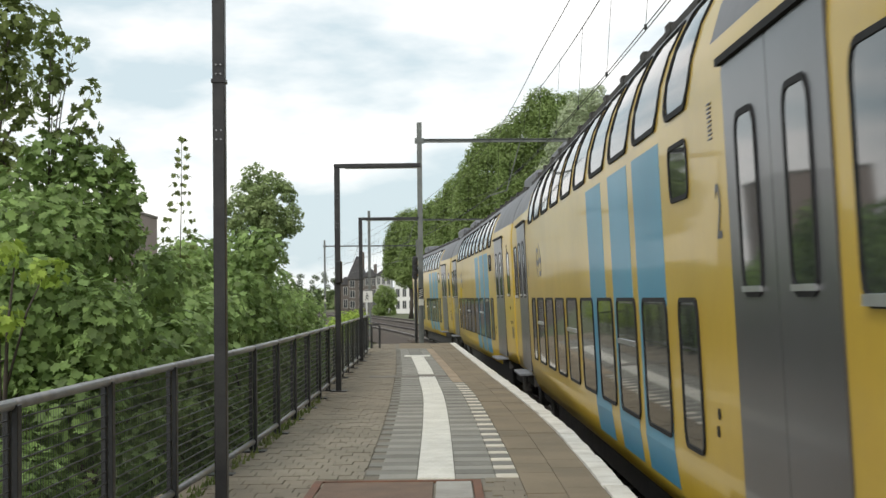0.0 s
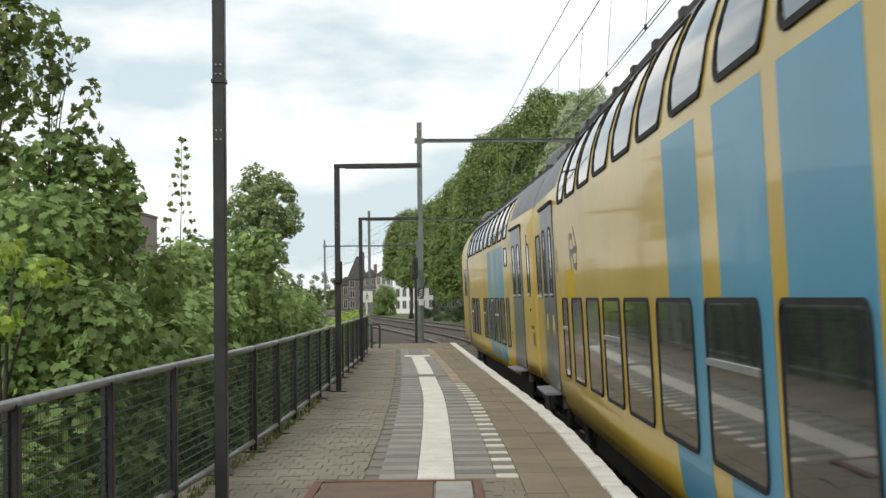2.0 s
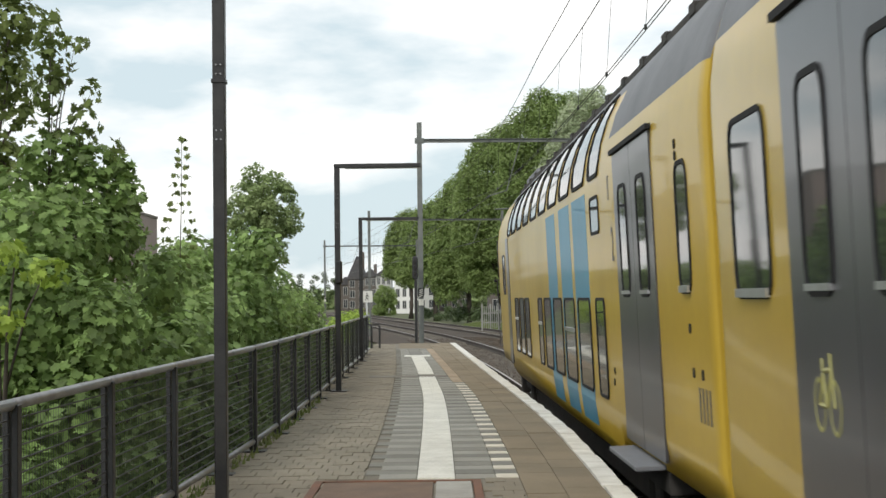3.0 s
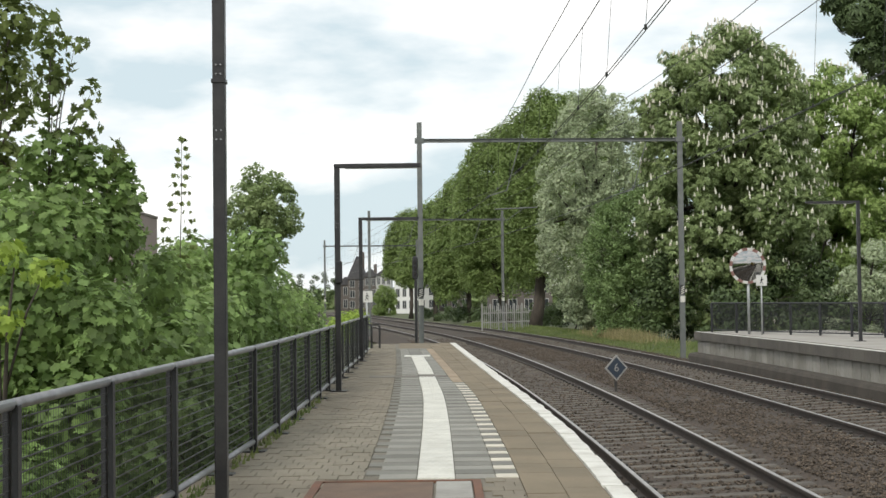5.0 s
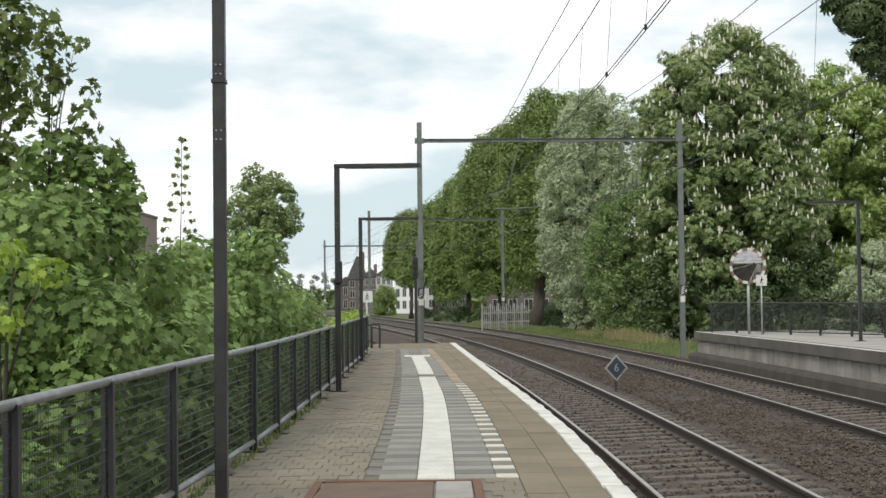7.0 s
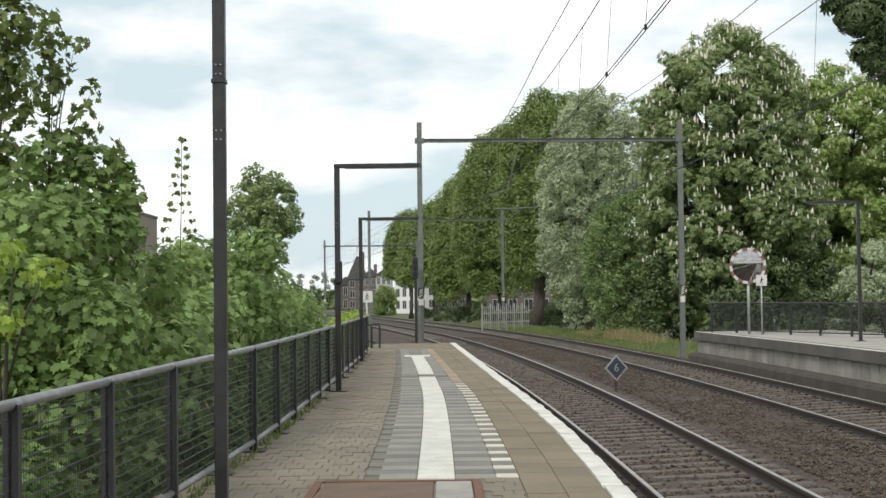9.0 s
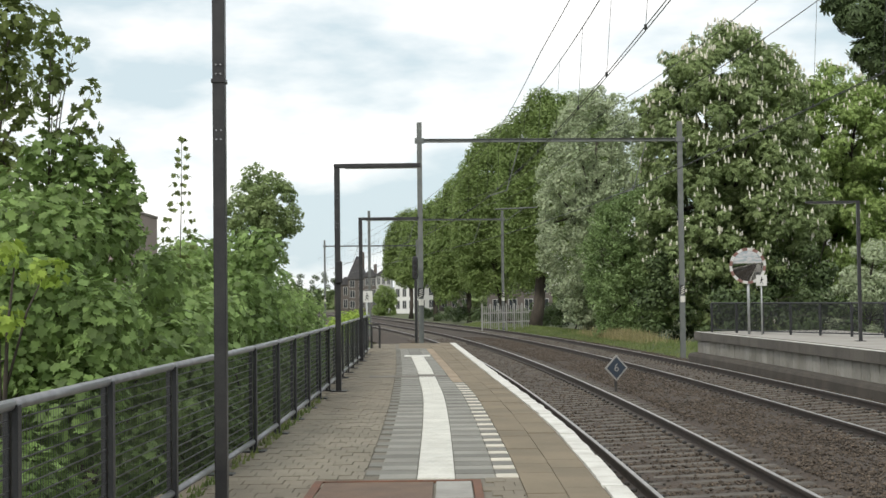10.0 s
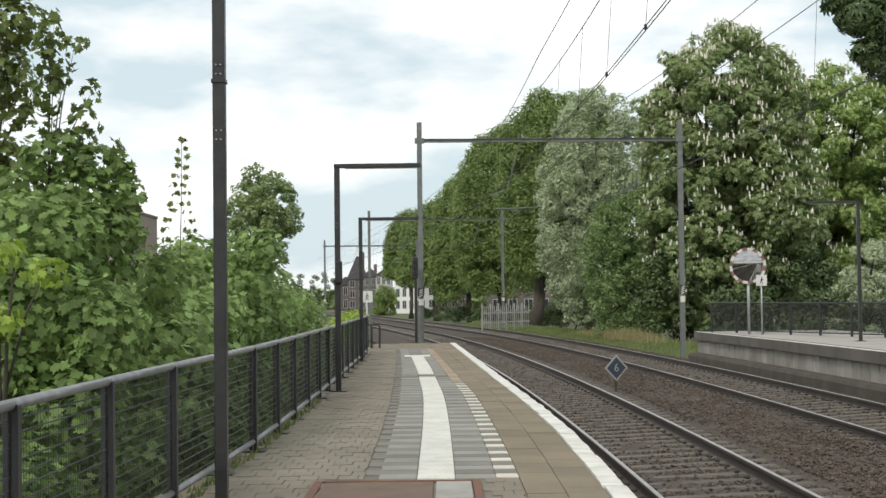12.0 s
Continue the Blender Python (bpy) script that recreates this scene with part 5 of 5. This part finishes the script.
# ---- trees and bushes ----
def leaf_template(kind):
    if kind == "maple":
        # five pointed lobes, folded along the middle
        pts = [(0, -0.30), (0.16, -0.34), (0.20, -0.12), (0.50, -0.02), (0.30, 0.14), (0.36, 0.36), (0.14, 0.30), (0.0, 0.62)]
        out = pts + [(-x, y) for x, y in pts[-2:0:-1]]
        v = [(0, 0.05, -0.03)] + [(x, y, 0.12 * abs(x) - 0.10 * max(0, y - 0.2)) for x, y in out]
        n = len(out)
        return np.array(v), np.array([(0, 1 + k, 1 + (k + 1) % n) for k in range(n)])
    if kind == "chestnut":
        # five drooping fingers from one point
        v, f = [], []
        for k in range(5):
            a = radians(-80 + 40 * k)
            c, s = math.sin(a), math.cos(a)
            L = 0.62 if k in (1, 2, 3) else 0.45
            b = len(v)
            v += [(0, 0, 0), (c * L * 0.6 - s * 0.10, s * L * 0.6 + c * 0.10, -0.02), (c * L, s * L, -0.16), (c * L * 0.6 + s * 0.10, s * L * 0.6 - c * 0.10, -0.02)]
            f += [(b, b + 1, b + 2), (b, b + 2, b + 3)]
        return np.array(v), np.array(f)
    if kind == "blade":
        return np.array([(-0.012, 0, 0), (0.012, 0, 0), (0.005, 0.05, 1.0)]), np.array([(0, 1, 2)])
    v = np.array([(0, -0.5, 0), (0.30, -0.02, 0.08), (0, 0.5, -0.05), (-0.30, -0.02, 0.08)])
    return v, np.array([(0, 1, 2), (0, 2, 3)])


def leaf_cloud(name, centres, outward, size, kind, material, seed, up=0.5, droop=0.0):
    rng = np.random.default_rng(seed)
    n = len(centres)
    tv, tf = leaf_template(kind)
    nrm = outward + rng.normal(0, 0.55, (n, 3))
    nrm[:, 2] += up
    nrm /= np.linalg.norm(nrm, axis=1, keepdims=True) + 1e-9
    ax = rng.normal(0, 1, (n, 3)) + outward * 0.8
    ax[:, 2] -= droop
    ax -= nrm * np.sum(ax * nrm, 1, keepdims=True)
    ax /= np.linalg.norm(ax, axis=1, keepdims=True) + 1e-9
    sd = np.cross(ax, nrm)
    rot = np.stack([sd, ax, nrm], 2)
    sz = size * rng.uniform(0.6, 1.25, (n, 1, 1))
    v = np.einsum("nij,kj->nki", rot, tv) * sz + centres[:, None, :]
    return raw_mesh(name, v.reshape(-1, 3), (tf[None] + len(tv) * np.arange(n)[:, None, None]).reshape(-1, 3), material)


def lobe_points(lobes, density, seed, shell=0.55):
    """Leaf places in the outer shells of many lobes: (x, y, z, rx, ry, rz)."""
    rng = np.random.default_rng(seed)
    P, O = [], []
    for x, y, z, rx, ry, rz in lobes:
        area = (rx * ry + ry * rz + rx * rz) * 4.2
        n = max(4, int(density * area))
        d = rng.normal(0, 1, (n, 3))
        d /= np.linalg.norm(d, axis=1, keepdims=True)
        r = shell + (1.0 - shell) * rng.random((n, 1)) ** 0.7 + rng.normal(0, 0.06, (n, 1))
        P.append(np.array((x, y, z)) + d * r * np.array((rx, ry, rz)))
        O.append(d)
    return np.concatenate(P), np.concatenate(O)


def crown_lobes(c, r, n, lobe, seed, low=-0.75, flat=1.0, full=2.0):
    """Lobes scattered through an ellipsoid crown, most of them near its surface, with gaps and bumps."""
    rng = random.Random(seed)
    out = []
    for k in range(n):
        f = (k + 0.5) / n
        z = 1 - (1 - low) * f
        a = k * 2.39996 + rng.uniform(-0.4, 0.4)
        q = math.sqrt(max(0.0, 1 - abs(z) ** full))
        u = Vector((q * math.cos(a), q * math.sin(a), z))
        w = rng.uniform(0.15, 0.8) if rng.random() < 0.34 else rng.uniform(0.88, 0.97)
        w *= 1 + 0.16 * noise.noise(u * 2.2 + Vector((seed * 1.7, 0, 0))) + 0.10 * noise.noise(u * 5.0 + Vector((0, seed * 2.3, 0)))
        s = lobe * rng.uniform(0.6, 1.35)
        out.append((c[0] + r[0] * q * math.cos(a) * w, c[1] + r[1] * q * math.sin(a) * w, c[2] + r[2] * z * w, s, s, s * 0.8 * flat))
    return out


def make_trunk(bm, base, top, r, limbs, seed, lean=0.0):
    rng = random.Random(seed)
    base, top = Vector(base), Vector(top)
    pts = []
    for i in range(8):
        f = i / 7
        p = base.lerp(top, f)
        p.x += lean * math.sin(f * 2.2) + rng.uniform(-0.4, 0.4) * r
        p.y += rng.uniform(-0.4, 0.4) * r
        pts.append(p)
    path_tube(bm, pts, [r * (1.25 if i == 0 else 1 - 0.82 * i / 7) for i in range(8)], 8)
    for q in limbs:
        f = rng.uniform(0.3, 0.9)
        a = pts[min(7, int(f * 7))]
        b = Vector(q)
        mid = a.lerp(b, 0.55) + Vector((0, 0, 0.12 * (b - a).length))
        path_tube(bm, [a, mid, b], [r * 0.38 * (1.1 - f * 0.5), r * 0.22, r * 0.06], 5)


def make_tree(name, label, base, r, lobes, density, size, kind, leafmat, seed, extra=None, lean=0.0, up=0.5, category="tree", group="", droop=0.0, top=None):
    root = empty(name, Matrix(), label, category, group)
    bm = bmesh.new()
    zs = [l[2] for l in lobes]
    cx, cy = sum(l[0] for l in lobes) / len(lobes), sum(l[1] for l in lobes) / len(lobes)
    top = top or (cx, cy, min(zs) + 0.8 * (max(zs) - min(zs)))
    pick = random.Random(seed).sample(lobes, min(len(lobes), 16)) if r > 0.02 else []
    make_trunk(bm, base, top, r, [l[:3] for l in pick], seed, lean)
    part("trunk", bm, M_BARK, root, "dark rough trunk and limbs", True)
    P, O = lobe_points(lobes, density, seed)
    ob = new("crown", leaf_cloud(name + "_leaves", P, O, size, kind, leafmat, seed, up, droop))
    ob.parent = root
    if extra:
        extra(root, lobes)
    return root


def chestnut_candles(count, seed):
    def add(root, lobes):
        rng = random.Random(seed)
        V, F = [], []
        mid = Vector([sum(l[i] for l in lobes) / len(lobes) for i in range(3)])
        spread = [max(abs(l[i] - mid[i]) for l in lobes) for i in range(3)]
        lobes = sorted(lobes, key=lambda l: -sum(((l[i] - mid[i]) / spread[i]) ** 2 for i in range(3)))[:int(len(lobes) * 0.6)]
        for _ in range(count):
            x, y, z, rx, ry, rz = rng.choice(lobes)
            a = rng.uniform(math.pi, math.tau) if rng.random() < 0.85 else rng.uniform(0, math.tau)
            e = rng.uniform(-0.1, 1.1)
            p = (x + rx * math.cos(a) * math.cos(e) * 1.05, y + ry * math.sin(a) * math.cos(e) * 1.05, z + rz * math.sin(e) * 1.05)
            h, w = rng.uniform(0.19, 0.31), rng.uniform(0.045, 0.07)
            b = len(V)
            for zz, ww in ((0, 0.5), (0.18, 1.0), (0.55, 0.7)):
                for k in range(5):
                    q = k * math.tau / 5 + zz * 3
                    V.append((p[0] + w * ww * math.cos(q), p[1] + w * ww * math.sin(q), p[2] + h * zz))
            V.append((p[0], p[1], p[2] + h))
            for lev in (0, 1):
                for k in range(5):
                    i0, i1 = b + lev * 5 + k, b + lev * 5 + (k + 1) % 5
                    F += [(i0, i1, i1 + 5), (i0, i1 + 5, i0 + 5)]
            for k in range(5):
                F.append((b + 10 + k, b + 10 + (k + 1) % 5, b + 15))
        ob = new("blossom", raw_mesh("blossom", np.array(V), np.array(F), M_FLOWER))
        ob.parent = root
        tagged(ob, "upright cream-white flower candles")
    return add


# right side, beyond the far platform
lob = crown_lobes((14.4, 74, 7.6), (4.3, 4.0, 8.0), 620, 0.62, 1, -1.0, 1.0, 2.8)
make_tree("chestnut_tree", "tall horse chestnut full of cream flower candles", (14.3, 75, G0), 0.45, lob, 15, 0.44, "chestnut", M_LEAF_CHEST, 1, chestnut_candles(1800, 2), up=0.7, droop=0.5)
lob = crown_lobes((23.2, 84, 7.3), (5.2, 4.2, 7.6), 560, 0.66, 7, -1.0, 1.0, 2.8)
make_tree("chestnut_tree", "broad horse chestnut with fresh leaves and flowers", (23.0, 85, G0), 0.42, lob, 13, 0.46, "chestnut", M_LEAF_FRESH, 7, chestnut_candles(1300, 8), up=0.7, droop=0.5)
lob = crown_lobes((17.9, 62, 2.1), (1.8, 1.4, 2.1), 30, 0.5, 9, -0.9)
make_tree("shrub", "light green shrub behind the far platform fence", (17.9, 62, G0), 0.08, lob, 110, 0.17, "quad", M_LEAF_PALE, 9, category="shrub")
lob = crown_lobes((9.3, 88, 7.2), (3.5, 3.2, 7.5), 560, 0.5, 11, -1.0)
make_tree("silver_leaved_tree", "tall tree with pale grey-green leaves", (9.3, 88.5, G0), 0.30, lob, 46, 0.19, "quad", M_LEAF_PALE, 11, up=0.6)
lob = crown_lobes((9.85, 76, 3.3), (2.65, 2.2, 4.4), 400, 0.40, 13, -0.8, 1.0, 1.6)
make_tree("broad_bush", "dense mid-green bush at the trackside", (9.85, 76.5, G0), 0.16, lob, 62, 0.15, "quad", M_LEAF_MID, 13, category="bush", up=0.6)
for k, (x, y, z, rx, rz, lean) in enumerate(((8.9, 112, 9.0, 4.6, 9.0, 0.0), (5.1, 130, 8.5, 4.1, 8.4, -1.4), (2.5, 150, 7.3, 3.7, 7.2, 0.0), (-0.9, 172, 6.3, 4.1, 6.5, 0.0), (-4.3, 195, 6.6, 3.4, 7.0, 0.0))):
    lob = crown_lobes((x, y, z), (rx, rx * 0.95, rz), 1100, 0.78, 21 + k, (-0.64, -0.74, -0.72, -0.40, -0.25)[k])
    make_tree("lime_tree", "tall dense lime tree in fresh green leaf", (x - 0.6 * lean - (2.0 if k == 0 else 0.0), y - 1.0, G0), (0.5, 0.4, 0.3, 0.3, 0.3)[k], lob, (16, 15, 12, 9, 9)[k], (0.235, 0.245, 0.27, 0.31, 0.32)[k], "quad", M_LEAF_LIME, 21 + k, group="row of limes", lean=lean, up=0.9)
# Added leaf rows hide the horizon between trees; shade is put into their colour.
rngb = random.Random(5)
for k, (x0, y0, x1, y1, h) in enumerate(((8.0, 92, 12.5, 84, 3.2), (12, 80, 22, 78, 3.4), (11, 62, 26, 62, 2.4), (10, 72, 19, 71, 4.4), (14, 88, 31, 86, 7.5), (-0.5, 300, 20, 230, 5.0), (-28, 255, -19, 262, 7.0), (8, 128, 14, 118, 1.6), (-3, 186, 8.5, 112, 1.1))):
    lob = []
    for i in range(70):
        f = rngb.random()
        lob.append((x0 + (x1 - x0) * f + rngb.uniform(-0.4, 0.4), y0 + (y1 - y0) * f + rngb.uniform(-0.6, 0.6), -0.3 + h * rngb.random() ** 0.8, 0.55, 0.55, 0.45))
    make_tree("hedge", "added rows of shade-dark leaves filling gaps below the trees", ((x0 + x1) / 2, (y0 + y1) / 2, G0), 0.06, lob, 40, 0.22, "quad", M_LEAF_SHADED, 80 + k, category="hedge", group="undergrowth")
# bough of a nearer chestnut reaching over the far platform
# The bough's shaded look is put into its dark leaf colour.
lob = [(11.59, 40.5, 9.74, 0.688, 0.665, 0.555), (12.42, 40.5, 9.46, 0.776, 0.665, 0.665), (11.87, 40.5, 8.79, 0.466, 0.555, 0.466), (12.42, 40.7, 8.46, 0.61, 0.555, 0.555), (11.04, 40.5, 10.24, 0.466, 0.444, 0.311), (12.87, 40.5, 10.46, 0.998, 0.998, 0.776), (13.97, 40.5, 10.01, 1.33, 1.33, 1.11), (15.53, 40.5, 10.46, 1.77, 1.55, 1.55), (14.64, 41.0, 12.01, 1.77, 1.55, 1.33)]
make_tree("chestnut_tree", "chestnut bough overhanging the far platform, leaves coloured shade-dark", (15.7, 41, G0), 0.35, lob, 60, 0.36, "chestnut", M_LEAF_SHADED, 31, up=0.3, droop=0.7, top=(15.5, 40.5, 10))
# left side behind the fence
lob = [(-3.00, 10.8, 2.00, 0.547, 0.652, 0.547), (-2.50, 10.6, 1.89, 0.339, 0.522, 0.443), (-3.12, 11.2, 2.54, 0.599, 0.651, 0.469), (-2.80, 11.6, 2.54, 0.468, 0.52, 0.39), (-2.89, 11.8, 2.93, 0.364, 0.39, 0.286), (-3.46, 12.0, 2.93, 0.416, 0.39, 0.312),
       (-3.12, 11.8, 3.29, 0.312, 0.26, 0.208), (-2.80, 11.8, 3.21, 0.221, 0.26, 0.182), (-2.59, 11.8, 3.19, 0.104, 0.156, 0.104), (-2.56, 11.8, 2.97, 0.169, 0.208, 0.182), (-2.59, 11.8, 2.69, 0.221, 0.26, 0.208),
       (-3.00, 10.6, 1.47, 0.574, 0.652, 0.443), (-2.57, 10.4, 1.37, 0.313, 0.522, 0.444), (-3.13, 10.0, 0.82, 0.653, 0.783, 0.522), (-2.74, 9.5, 0.69, 0.392, 0.784, 0.523), (-3.01, 8.3, 0.95, 0.524, 0.786, 0.524), (-2.41, 12.6, 2.28, 0.208, 0.311, 0.324)]
make_tree("maple_tree", "young maple with broad lobed leaves beside the fence", (-3.38, 11.6, G0), 0.029, lob, 303, 0.095, "maple", M_LEAF_MAPLE, 41, up=0.55, droop=0.6)
lob = [(-3.17, 11.8, 3.79, 0.13, 0.182, 0.208), (-3.16, 11.8, 4.05, 0.169, 0.208, 0.169), (-3.15, 11.8, 4.28, 0.143, 0.182, 0.156), (-2.95, 11.8, 4.20, 0.143, 0.13, 0.065), (-3.04, 11.8, 3.97, 0.104, 0.13, 0.13), (-3.12, 11.8, 4.44, 0.078, 0.104, 0.065),
       (-2.83, 11.8, 3.79, 0.091, 0.13, 0.156), (-2.89, 11.8, 3.58, 0.169, 0.156, 0.13), (-2.99, 11.8, 3.42, 0.208, 0.182, 0.104), (-2.63, 11.8, 3.32, 0.078, 0.104, 0.13), (-3.17, 11.8, 3.53, 0.065, 0.078, 0.078)]
make_tree("maple_tree", "loose upright maple shoots with hanging leaves", (-3.19, 11.8, G0), 0.023, lob, 118, 0.096, "maple", M_LEAF_OLIVE, 45, up=0.2, droop=1.1, top=(-3.15, 11.8, 4.3))
# A few yellow-green lobes paint the highlights on the maple leaves.
lob = [(-3.07, 10.1, 2.45, 0.183, 0.392, 0.157), (-2.74, 10.1, 2.32, 0.131, 0.392, 0.104), (-3.00, 9.9, 2.00, 0.157, 0.392, 0.104)]
make_tree("maple_tree", "maple shoots with leaves painted yellow-green as highlights", (-3.07, 9.9, G0), 0.039, lob, 88, 0.111, "maple", M_LEAF_YELLOW, 42, up=0.6, droop=0.5)
lob = [(-7.43, 25.5, 6.99, 0.629, 0.629, 0.503), (-7.55, 25.5, 5.98, 0.566, 0.629, 0.566), (-7.36, 25.5, 5.35, 0.315, 0.378, 0.252), (-8.17, 26.0, 6.48, 0.88, 0.754, 1.01), (-8.81, 25.5, 7.74, 1.01, 0.881, 0.755), (-7.80, 25.5, 7.74, 0.755, 0.629, 0.503), (-8.31, 25.5, 4.72, 1.01, 0.881, 0.629), (-7.55, 25.5, 4.47, 0.629, 0.629, 0.503), (-7.93, 25.5, 3.59, 0.881, 0.881, 0.629)]
make_tree("maple_tree", "older maple with olive green leaves", (-8.42, 26.0, G0), 0.176, lob, 62, 0.163, "maple", M_LEAF_OLIVE, 43, up=0.4, droop=0.7)


def bush_row():
    rng = random.Random(77)
    specs = []
    d = 13.0
    while d < 33:
        top = lerp_line([(12.6, 2.57), (14.7, 2.37), (16.7, 2.69), (20.7, 3.30), (24.6, 2.84), (28.4, 2.26), (33.1, 1.81)], d)
        specs.append((d, top))
        d += 2.3
    for i, (d, top) in enumerate(specs):
        x = -2.62 - 0.010 * (d - 12)
        lob = []
        for k in range(26):
            z = 0.1 + (top - 0.5) * (k / 25) ** 0.8
            s = rng.uniform(0.23, 0.43) * (0.9 + d / 60)
            lob.append((x - rng.uniform(-0.12, 1.2), d + rng.uniform(-1.2, 1.2), z + rng.uniform(-0.1, 0.12), s, s, s * 0.8))
        make_tree("bush", "tall mixed green bush growing behind the fence", (x - 0.4, d, G0), 0.06, lob, 125 if d < 20 else 100, 0.12, "maple" if d < 22 else "quad", M_LEAF_BUSH, 50 + i, category="bush", group="bushes behind the fence", up=0.6, droop=0.5)


bush_row()
# slender shoot with whorls of leaves
rngs = random.Random(4)
lob = []
for k in range(15):
    w = 0.19 * (1 - k / 15) + 0.032
    for s in (-1, 1):
        lob.append((-3.03 + 0.005 * k + s * w * rngs.uniform(0.35, 0.8), 16.7 + rngs.uniform(-0.08, 0.08), 2.52 + 0.103 * k + rngs.uniform(-0.02, 0.02), 0.5 * w, 0.05, 0.015))
make_tree("maple_shoot", "slender upright shoot with drooping leaves", (-3.03, 16.7, G0), 0.015, lob, 190, 0.078, "maple", M_LEAF_OLIVE, 61, category="sapling", up=0.2, droop=1.2, top=(-2.97, 16.7, 3.91))
lob = crown_lobes((-6.99, 56.7, 5.36), (1.45, 1.4, 1.75), 170, 0.26, 63, -0.9)
make_tree("round_tree", "round-crowned tree beyond the bushes", (-6.89, 56.7, G0), 0.14, lob, 95, 0.15, "quad", M_LEAF_CHEST, 63, up=0.5)
# The shrubs' sunlit look comes from their bright leaf colour.
lob = [(-2.66 - 0.05 * k, 38.6 + 1.6 * k, 1.3 + 0.06 * math.sin(k * 1.7), 0.5, 0.9, 0.4) for k in range(9)]
make_tree("low_shrub", "sunlit yellow-green low shrubs past the platform end", (-3.4, 42, G0), 0.04, lob, 110, 0.105, "quad", M_LEAF_YELLOW, 65, category="shrub", up=0.8)


def make_far_woods():
    rng = random.Random(15)
    lob = []
    for i in range(520):
        x = rng.uniform(-75, 60)
        s = rng.uniform(1.2, 2.6)
        lob.append((x, 380 + rng.uniform(-15, 15), rng.uniform(-0.5, 3.8) + 1.5 * noise.noise((x * 0.08, 0, 0)), s, s, s * 0.8))
    P, O = lobe_points(lob, 2.2, 5)
    tagged(new("far_woods", leaf_cloud("far_woods", P, O, 1.1, "quad", M_LEAF_CHEST, 6)), "distant line of green trees", "trees", kind="stuff")


make_far_woods()


def make_verge():
    bm = bmesh.new()
    prof = [(0.0, -0.45), (0.5, -0.22), (1.6, -0.02), (2.6, 0.05), (4.5, -0.2), (6.0, -0.55)]
    line = [track_pt(48.3 + 3 * i, TRACK_APART + 2.2) for i in range(26)]
    sweep(bm, line, prof, False)
    structure("verge", bm, M_EARTH, "grassy bank beside the far track", True)


make_verge()


def make_grass():
    rng = np.random.default_rng(9)
    for name, n, rows, h, m, label, seed in (("grass", 30000, [(49, 120, 6.8, 9.7)], 0.16, M_GRASS, "green verge grass beside the far track", 1),
                                             ("tall_grass", 2600, [(65, 80, 8.0, 9.0)], 0.5, M_DRYGRASS, "tall pale dry grass on the verge", 2),
                                             ("weeds", 260, [(10, 20, -4.10, -3.98)], 0.07, M_GRASS, "small weeds along the fence foot", 3)):
        d0, d1, u0, u1 = rows[0]
        d = rng.uniform(d0, d1, n)
        if name == "tall_grass":
            d = rng.normal(72, 3.5, n)
        u = rng.uniform(u0, u1, n)
        if name == "weeds":
            p = np.array([(fence_x(a) - 0.04 + 0.12 * rng.random(), a, PLAT_Z - 0.01) for a in d])
        else:
            p = np.array([(*track_pt(a, b), float(np.interp(b - TRACK_APART - 2.2, [0, 0.5, 1.6, 2.6, 4.5], [-0.47, -0.24, -0.04, 0.03, -0.22]))) for a, b in zip(d, u)])
        a = rng.uniform(0, math.tau, n)
        s = h * rng.uniform(0.5, 1.2, n)
        wide = 2.6 if name != "weeds" else 6.0
        lean = rng.normal(0, 0.25, (n, 2)) * s[:, None]
        v = np.zeros((n, 3, 3))
        for k, sg in ((0, -1), (1, 1)):
            v[:, k, 0] = p[:, 0] + sg * 0.012 * wide * np.cos(a) * (h + 0.2)
            v[:, k, 1] = p[:, 1] + sg * 0.012 * wide * np.sin(a) * (h + 0.2)
            v[:, k, 2] = p[:, 2]
        v[:, 2, :2] = p[:, :2] + lean
        v[:, 2, 2] = p[:, 2] + s
        ob = new(name, raw_mesh(name, v.reshape(-1, 3), np.arange(3 * n).reshape(-1, 3), m))
        tagged(ob, label, "grass", kind="stuff")


make_grass()
lob = crown_lobes((-9.35, 232, 1.2), (1.9, 1.7, 2.9), 80, 0.5, 91, -0.9)
make_tree("small_tree", "small green street tree before the houses", (-9.35, 232, G0), 0.1, lob, 30, 0.3, "quad", M_LEAF_LIME, 91)


motions()
